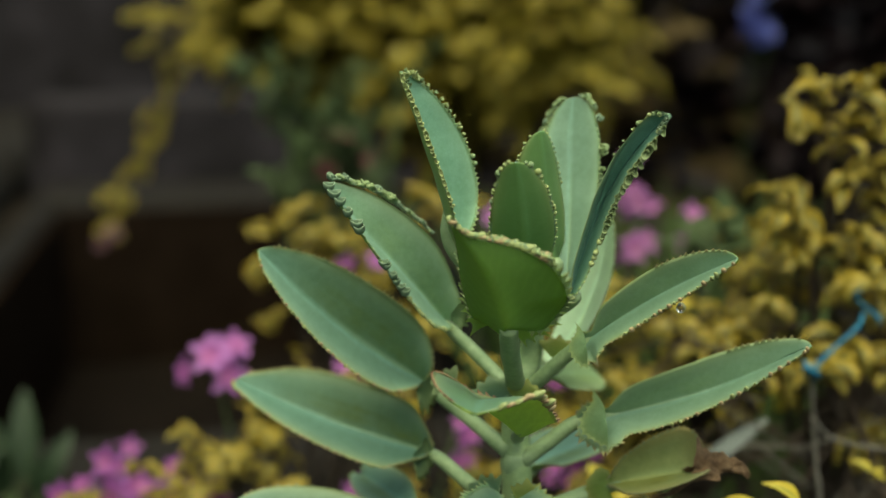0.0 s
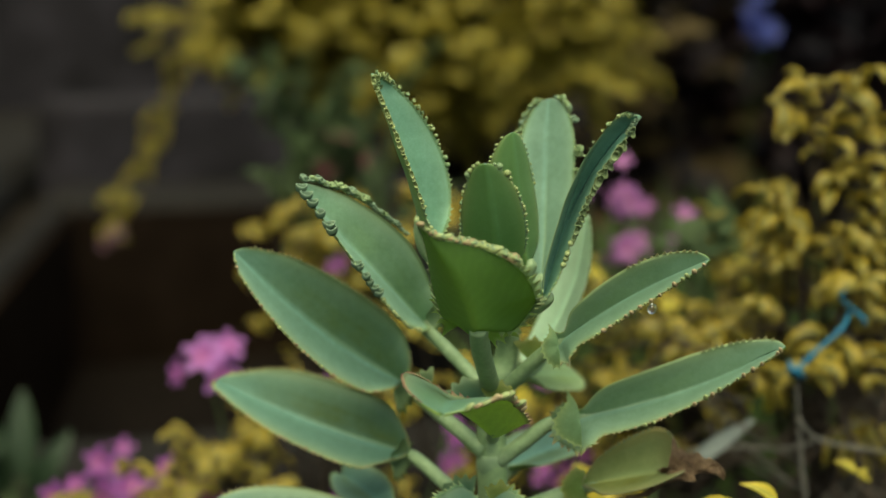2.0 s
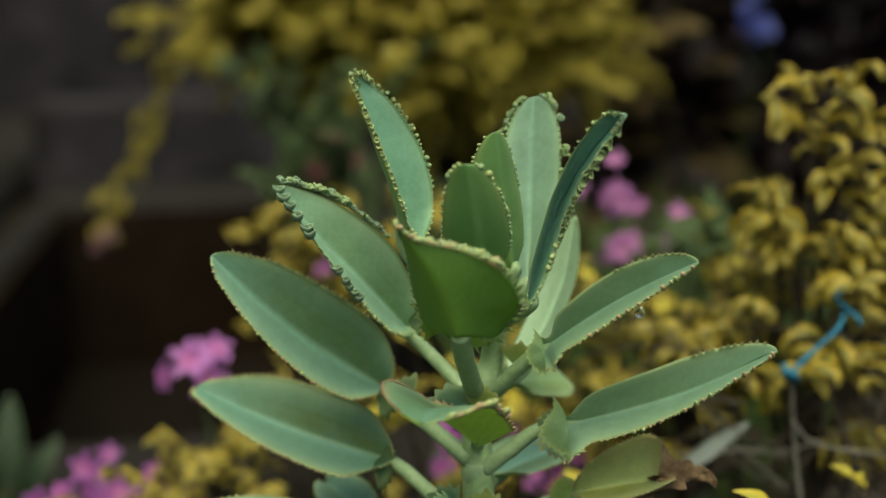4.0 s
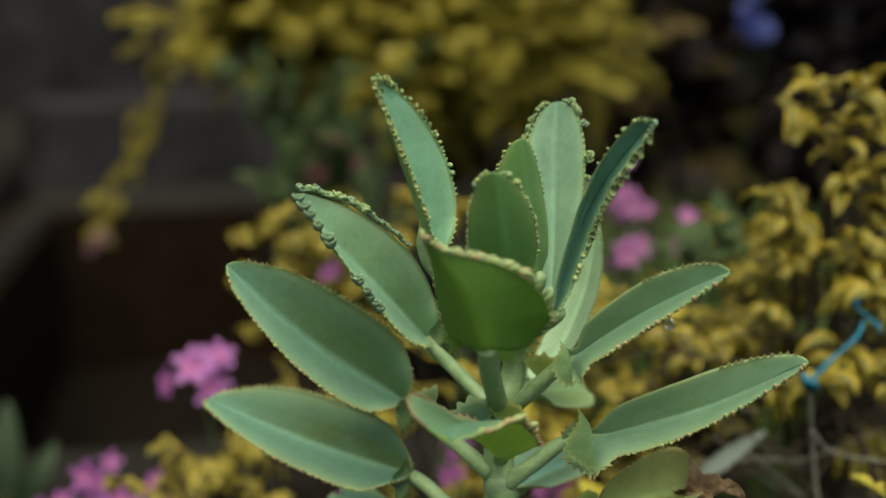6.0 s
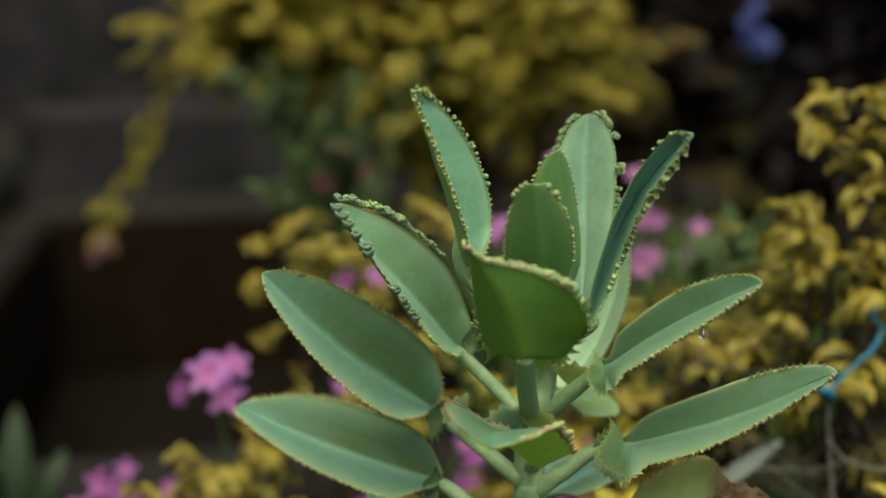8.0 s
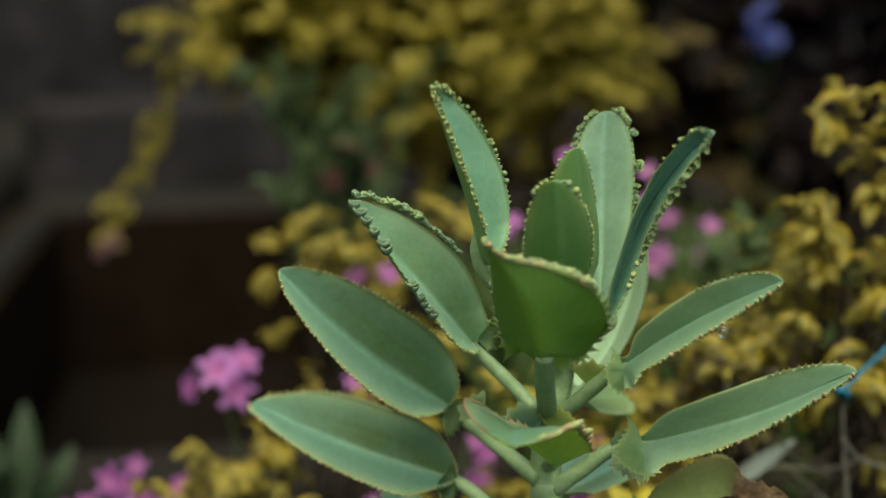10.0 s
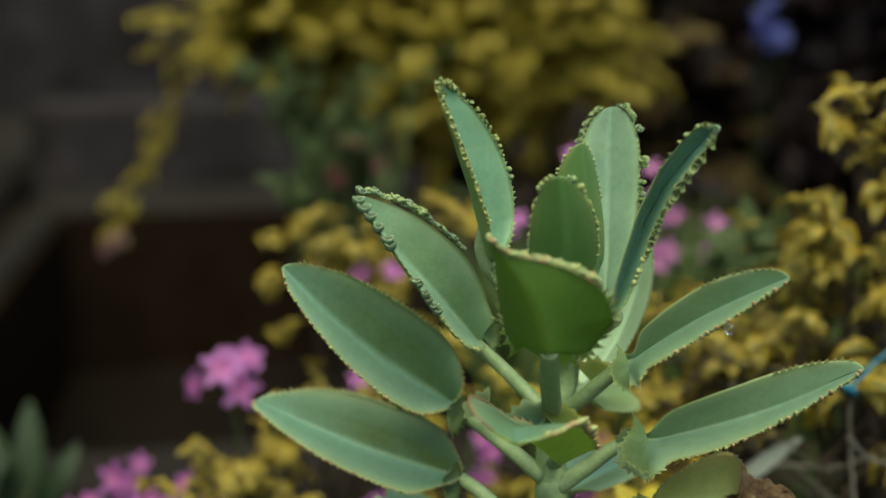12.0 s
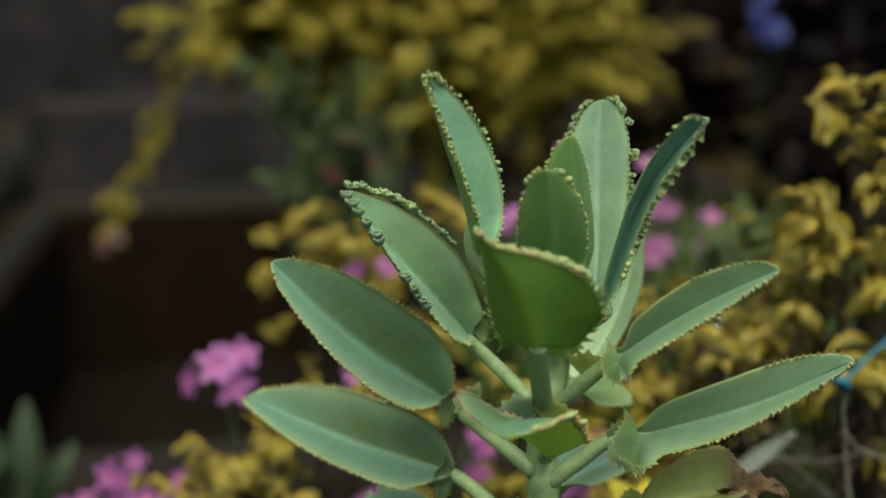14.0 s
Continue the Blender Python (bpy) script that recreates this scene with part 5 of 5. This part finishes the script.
# pale leaf behind, its backlight put into its colour
leaf(Blade((0.0827, 0.7062, 0.4371), (0.1165, 0.7301, 0.5147), (-0.790, -0.399, 0.466), 0.0353, fold=16, foldb=11, bow=-0.074, curl=0.034, lobe=0.079, blunt=0.63, belly=0.40, skew=0.009, twist=1, sweep=0.017, heart=2.4), (0.0589, 0.6770, 0.4263), teeth=28, tooth=0.0008, tooth_mat=TOOTH_GREEN, mats=(LEAF_BACKLIT, LEAF_BACKLIT), seed=17)
# spreading leaves
leaf(Blade((0.0213, 0.6975, 0.4626), (-0.0386, 0.6462, 0.5421), (0.591, -0.686, 0.424), 0.0482, fold=33, foldb=32, bow=0.038, curl=0.015, lobe=0.066, blunt=0.62, belly=0.42, skew=-0.036, twist=-25, sweep=-0.034, heart=1.4), (0.0557, 0.6696, 0.4309),
     mats=(LEAF_YOUNG, LEAF_BACK), teeth=32, tooth=0.0013, tooth_mat=TOOTH_GREEN, buds=(("cup", -1, 0.42, 0.64, 6, 0.0024), ("cup", -1, 0.74, 1.0, 6, 0.0031), ("frill", 1, 0.44, 0.74, 17, 0.0026), ("frill", 1, 0.70, 1.0, 20, 0.0034), ("knob", -1, 0.10, 0.42, 14, 0.0011)), bare=(1, 0.97), seed=18, stalk=(0.0036, 0.0042))
leaf(Blade((0.0086, 0.7157, 0.4238), (-0.0755, 0.6763, 0.5049), (0.588, -0.763, 0.268), 0.0600, fold=39, foldb=37, bow=-0.016, curl=0.002, lobe=-0.010, blunt=0.56, belly=0.38, skew=-0.041, twist=-4, sweep=-0.034, heart=2.0), (0.0549, 0.6684, 0.3980),
     teeth=42, tooth=0.0019, tooth_mat=TOOTH_LIGHT, buds=(("peg", -1, 0.12, 0.99, 26, 0.0008),), bare=(1, 0.30), seed=19, stalk=(0.0039, 0.0046))
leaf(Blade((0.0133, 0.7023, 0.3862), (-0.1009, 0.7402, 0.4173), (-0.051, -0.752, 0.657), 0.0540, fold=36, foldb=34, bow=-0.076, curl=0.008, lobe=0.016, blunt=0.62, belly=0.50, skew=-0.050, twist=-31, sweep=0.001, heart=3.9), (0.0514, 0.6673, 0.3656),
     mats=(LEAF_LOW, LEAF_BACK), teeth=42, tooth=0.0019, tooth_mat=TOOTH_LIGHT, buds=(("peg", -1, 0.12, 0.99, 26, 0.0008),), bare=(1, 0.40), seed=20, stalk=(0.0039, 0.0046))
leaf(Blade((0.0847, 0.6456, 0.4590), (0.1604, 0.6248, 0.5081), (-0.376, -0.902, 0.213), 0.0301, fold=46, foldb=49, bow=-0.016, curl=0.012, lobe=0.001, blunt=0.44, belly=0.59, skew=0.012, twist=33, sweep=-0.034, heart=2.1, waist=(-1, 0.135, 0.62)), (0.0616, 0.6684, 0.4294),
     mats=(LEAF_OLIVE, LEAF_BACK), teeth=32, tooth=0.0016, tooth_mat=TOOTH, buds=(("peg", 1, 0.30, 0.98, 16, 0.0010),), bare=(-1, 0.62), coarse=(0.17, 2.0), base_teeth=8, shaded_half=-1, seed=21, stalk=(0.0038, 0.0044))
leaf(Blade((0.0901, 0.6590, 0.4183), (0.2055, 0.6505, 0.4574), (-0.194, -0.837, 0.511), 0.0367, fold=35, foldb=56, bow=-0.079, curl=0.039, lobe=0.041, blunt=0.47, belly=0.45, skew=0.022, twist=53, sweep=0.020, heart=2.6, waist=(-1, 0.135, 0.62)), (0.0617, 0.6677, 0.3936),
     mats=(LEAF_OLIVE, LEAF_BACK), teeth=36, tooth=0.0017, tooth_mat=TOOTH, buds=(("peg", 1, 0.30, 0.99, 19, 0.0010),), bare=(-1, 0.66), coarse=(0.17, 2.0), base_teeth=9, shaded_half=-1, seed=22, stalk=(0.0039, 0.0046))
# small saddle-shaped leaf in front
leaf(Blade((0.0584, 0.6325, 0.4190), (0.0340, 0.5613, 0.4498), (-0.125, 0.370, 0.920), 0.0534, fold=44, foldb=-7, bow=0.154, curl=0.026, lobe=0.172, blunt=0.35, belly=0.46, skew=0.039, twist=-13, sweep=0.077, heart=3.4), (0.0586, 0.6770, 0.4030),
     teeth=26, tooth=0.0011, tooth_mat=TOOTH_BROWN, buds=(("peg", -1, 0.30, 1.0, 20, 0.0012),), coarse=(0.5, 1.9), seed=23, stalk=(0.0038, 0.0044), short=True, flare=(0.0014, 0.0030, 0.0034, 0.0034, 0.0032), mats=(LEAF_THIN, LEAF_FLAP))
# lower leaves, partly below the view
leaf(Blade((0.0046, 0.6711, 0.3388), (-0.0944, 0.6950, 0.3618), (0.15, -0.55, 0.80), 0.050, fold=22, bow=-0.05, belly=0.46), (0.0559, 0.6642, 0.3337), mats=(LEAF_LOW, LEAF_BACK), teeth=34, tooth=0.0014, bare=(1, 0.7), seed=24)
leaf(Blade((0.0523, 0.6321, 0.3798), (0.0496, 0.5623, 0.3870), (0.05, -0.1, 1.0), 0.052, fold=26, belly=0.45, lobe=0.30), (0.0583, 0.6661, 0.3582), teeth=24, tooth=0.0022, tooth_mat=TOOTH_GREEN, seed=25)
leaf(Blade((0.0678, 0.7072, 0.3746), (0.1223, 0.7775, 0.3710), (-0.2, -0.5, 0.8), 0.040, fold=20, belly=0.45), (0.0592, 0.6727, 0.3808), teeth=28, tooth=0.0012, tooth_mat=TOOTH_GREEN, seed=26)
leaf(Blade((0.0760, 0.7155, 0.4264), (0.1150, 0.7670, 0.4120), (-0.2, -0.75, 0.6), 0.036, fold=16, belly=0.45), (0.0589, 0.6767, 0.4248), teeth=28, tooth=0.0012, tooth_mat=TOOTH_GREEN, mats=(LEAF_SHADED, LEAF_SHADED), seed=27)
leaf(Blade((-0.0297, 0.7546, 0.3543), (0.0042, 0.6939, 0.3551), (-0.2, -0.5, 0.8), 0.028, fold=18, belly=0.5), None, teeth=22, tooth=0.0010, tooth_mat=TOOTH_GREEN, seed=28)


def collar(at, face, up, radius, a0, a1, teeth, mats=(LEAF_TOP, LEAF_BACK), seed=1, cup=0.25, jag=0.24):
    """The toothed collar that a blade spreads round its stalk: a fan from angle a0 to a1, cut into pointed teeth."""
    rng = random.Random(seed)
    c, n = Vector(at), Vector(face).normalized()
    y = Vector(up)
    y = (y - y.dot(n) * n).normalized()
    x = y.cross(n)
    bm = bmesh.new()
    uv = bm.loops.layers.uv.new("UVMap")
    across_uv = bm.loops.layers.uv.new("half")
    where, rings, cols = {}, [], teeth * 6
    tall = [rng.uniform(0.55, 1.5) for _ in range(teeth + 1)]
    for i in range(7):
        k = i / 6
        row = []
        for j in range(cols + 1):
            f = j / cols
            th = radians(a0 + (a1 - a0) * f)
            f = max(0.0, min(1.0, f + 0.035 * math.sin(f * 9 + seed) * min(1, 8 * f, 8 * (1 - f))))
            saw = (f * teeth) % 1.0
            peak = 1 - abs(saw - 0.55) / (0.55 if saw < 0.55 else 0.45)
            ends = min(1.0, 6 * min(f, 1 - f) + 0.45)
            r = radius * ends * (0.78 + jag * peak * tall[int(f * teeth)]) if i == 6 else radius * ends * 0.78 * (0.06 + 0.94 * k)
            q = c + (x * math.cos(th) + y * math.sin(th)) * r + n * radius * (cup * k * k + 0.03 * k * math.sin(f * 7.0))
            v = bm.verts.new(q - PLANT_AT)
            where[v] = (0.15, 0.45 + 0.50 * k)
            row.append(v)
        rings.append(row)
    for r0, r1 in zip(rings, rings[1:]):
        for j in range(cols):
            bm.faces.new((r0[j], r0[j + 1], r1[j + 1], r1[j]))
    for f in bm.faces:
        for lp in f.loops:
            lp[uv].uv = where[lp.vert]
            lp[across_uv].uv = (0.55, 0.2)
    bmesh.ops.solidify(bm, geom=bm.faces[:], thickness=0.0012)
    return part("base_lobe", bm, mats[0], plant)


def shield(at, face, rays, mat, cup=-0.28, seed=1, cut=0.13):
    """The toothed shield in which a blade ends round its stalk: rays are (angle, reach in mm) of its teeth."""
    rng = random.Random(seed)
    c, n = Vector(at), Vector(face).normalized()
    y = (Vector((0, 0, 1)) - n.z * n).normalized()
    x = y.cross(n)
    outline = []
    for (a0, r0), (a1, r1) in zip(rays, rays[1:]):
        for k in range(6):
            f = k / 6
            dip = 1 - cut * math.sin(math.pi * f) ** 0.6
            outline.append((radians(a0 + (a1 - a0) * f ** 1.2), (r0 + (r1 - r0) * f) * dip * 0.001))
    outline.append((radians(rays[-1][0]), rays[-1][1] * 0.001))
    inner = 0.85 * min(r for _, r in outline)
    wide = sum(r for _, r in outline) / len(outline)
    bm = bmesh.new()
    uv = bm.loops.layers.uv.new("UVMap")
    across_uv = bm.loops.layers.uv.new("half")
    rings, where = [], {}
    for i in range(9):
        k = i / 8
        row = []
        for th, r in outline:
            rr = inner * k / 0.625 if i < 6 else inner + (r - inner) * (k - 0.625) / 0.375
            rr = max(rr, 0.0003)
            q = c + (x * math.cos(th) + y * math.sin(th)) * rr + n * (cup * wide * (rr / wide) ** 2 + 0.0006 * math.sin(th * 3 + seed) * k)
            v = bm.verts.new(q - PLANT_AT)
            where[v] = (0.02 + 0.3 * k, 0.06 + 0.90 * k ** 1.3, 0.5 + 0.22 * k)
            row.append(v)
        rings.append(row)
    for r0, r1 in zip(rings, rings[1:]):
        for j in range(len(outline) - 1):
            f = bm.faces.new((r0[j], r0[j + 1], r1[j + 1], r1[j]))
            for lp in f.loops:
                lp[uv].uv = where[lp.vert][:2]
                lp[across_uv].uv = (where[lp.vert][2], 0.2)
    bmesh.ops.solidify(bm, geom=bm.faces[:], thickness=0.0013)
    return part("base_lobe", bm, mat, plant)


shield((0.1060, 0.6690, 0.3785), (0.20, -0.85, 0.45), ((40, 7), (70, 10), (92, 12), (112, 11), (134, 10.5), (158, 11), (182, 11.5), (206, 11), (232, 11.5), (262, 12), (300, 10)), SAPLING, seed=81)
shield((0.1022, 0.6450, 0.4220), (0.30, -0.90, 0.32), ((86, 8), (99, 19), (107, 14.5), (122, 12.5), (137, 12.8), (153, 13), (170, 14), (187, 14.6), (204, 14), (220, 13), (237, 12.6), (254, 13.4), (272, 13.6)), LEAF_LOBE, seed=82)
shield((0.0898, 0.6330, 0.4643), (0.30, -0.90, 0.32), ((86, 5), (101, 12.5), (111, 9.5), (128, 8.0), (148, 8.2), (172, 8.6), (194, 9), (215, 9.4), (236, 10.2), (256, 11.4), (276, 11.8)), LEAF_LOBE, seed=83)
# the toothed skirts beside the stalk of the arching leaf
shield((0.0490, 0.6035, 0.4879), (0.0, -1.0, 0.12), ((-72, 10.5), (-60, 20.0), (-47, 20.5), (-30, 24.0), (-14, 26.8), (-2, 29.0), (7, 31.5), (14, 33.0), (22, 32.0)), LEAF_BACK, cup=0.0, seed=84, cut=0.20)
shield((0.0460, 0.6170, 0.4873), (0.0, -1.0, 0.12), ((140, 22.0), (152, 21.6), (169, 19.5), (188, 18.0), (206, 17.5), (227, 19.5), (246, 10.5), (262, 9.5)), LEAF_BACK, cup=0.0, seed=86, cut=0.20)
collar((0.0057, 0.6971, 0.4254), (0.75, -0.60, 0.15), (0, 0, 1), 0.0150, 40, -120, 9, seed=85)
collar((0.0032, 0.6949, 0.3865), (0.75, -0.60, 0.15), (0, 0, 1), 0.0150, 60, -120, 9, seed=87)
collar((0.0236, 0.6739, 0.4700), (0.50, -0.80, 0.15), (0, 0, 1), 0.0105, 60, -70, 6, seed=89)
collar((0.0289, 0.6439, 0.5106), (0.60, -0.70, 0.15), (0, 0, 1), 0.0080, 180, 300, 5, seed=91)

# small toothed lobes at the nodes
for k, (at, face, r, a0, a1, n_, mt) in enumerate((
    ((0.0470, 0.6560, 0.4270), (0.1, -0.9, 0.3), 0.0165, 30, 165, 5, LEAF_TEAL_SHADE), ((0.0610, 0.6525, 0.4290), (0.1, -0.9, 0.3), 0.0130, 20, 150, 6, SAPLING),
    ((0.0796, 0.6740, 0.4454), (0.1, -0.9, 0.3), 0.0150, 40, 140, 4, SAPLING), ((0.0247, 0.6804, 0.4285), (0.2, -0.9, 0.3), 0.0130, 60, 200, 5, LEAF_TOP),
    ((0.0429, 0.6420, 0.3788), (0.1, -0.9, 0.3), 0.0170, 50, 160, 5, LEAF_TEAL_SHADE), ((0.0611, 0.6368, 0.3778), (0.1, -0.9, 0.3), 0.0165, 15, 130, 6, SAPLING),
)):
    collar(at, face, (0, 0, 1), r, a0, a1, n_, mats=(mt, LEAF_BACK), seed=100 + k, cup=0.1, jag=0.16)
# the yellowing leaf with a withered tip
old = leaf(Blade((0.1071, 0.6737, 0.3776), (0.1607, 0.6687, 0.3868), (-0.281, -0.591, 0.756), 0.0490, fold=34, foldb=53, bow=-0.007, curl=0.051, lobe=0.001, blunt=0.42, belly=0.76, skew=-0.017, twist=29, sweep=-0.021, heart=1.4), (0.0580, 0.6663, 0.3597),
           mats=(LEAF_OLD, LEAF_OLD), teeth=24, tooth=0.0010, tooth_mat=TOOTH, seed=29, label="yellowing leaf with a brown withered tip")


def withered(a, b_, wide, origin, seed):
    """A dry leaf end, shrunk and crumpled."""
    bm = bmesh.new()
    a, b_ = Vector(a), Vector(b_)
    u = (b_ - a)
    s = u.cross(Vector((0, 1, 0.2))).normalized()
    up = s.cross(u).normalized()
    rows = []
    for i in range(25):
        v = i / 24
        h = wide * (0.9 - 0.72 * v) * (1 + 0.35 * noise.noise(Vector((v * 9, seed, 0))))
        row = []
        for j in range(13):
            w = 2 * j / 12 - 1
            fold = 0.5 * h * abs(w) ** 1.5 + 0.0030 * noise.noise(Vector((v * 6, w * 2.6, seed))) + 0.0018 * noise.noise(Vector((v * 3, w * 6, seed))) + 0.0004 * noise.noise(Vector((v * 30, w * 12, seed)))
            sag = -0.003 * math.sin(v * 6.0)
            row.append(bm.verts.new(a + u * v + s * (h * w * 0.5 + sag) + up * fold - origin))
        rows.append(row)
    for r0, r1 in zip(rows, rows[1:]):
        for j in range(12):
            bm.faces.new((r0[j], r0[j + 1], r1[j + 1], r1[j]))
    bmesh.ops.solidify(bm, geom=bm.faces[:], thickness=0.0006)
    return bm


part("withered_tip", withered((0.1500, 0.6590, 0.3948), (0.1800, 0.6630, 0.3845), 0.024, PLANT_AT, 3.1), DRY, old, "brown crumpled dry leaf tip")
part("withered_edge", withered((0.1640, 0.6590, 0.3866), (0.1270, 0.6600, 0.3775), 0.0085, PLANT_AT, 7.7), DRY, old, "brown dry leaf edge")

# water drop under a leaf edge
bm = bmesh.new()
bmesh.ops.create_icosphere(bm, subdivisions=3, radius=0.0023)
for v in bm.verts:
    if v.co.z > 0:
        v.co.z *= 1.25
drop = as_object("water_drop", bm, WATER)
drop.location = (0.1330, 0.6210, 0.4850)
tagged(drop, "clear round water drop hanging from a leaf edge", "water drop")
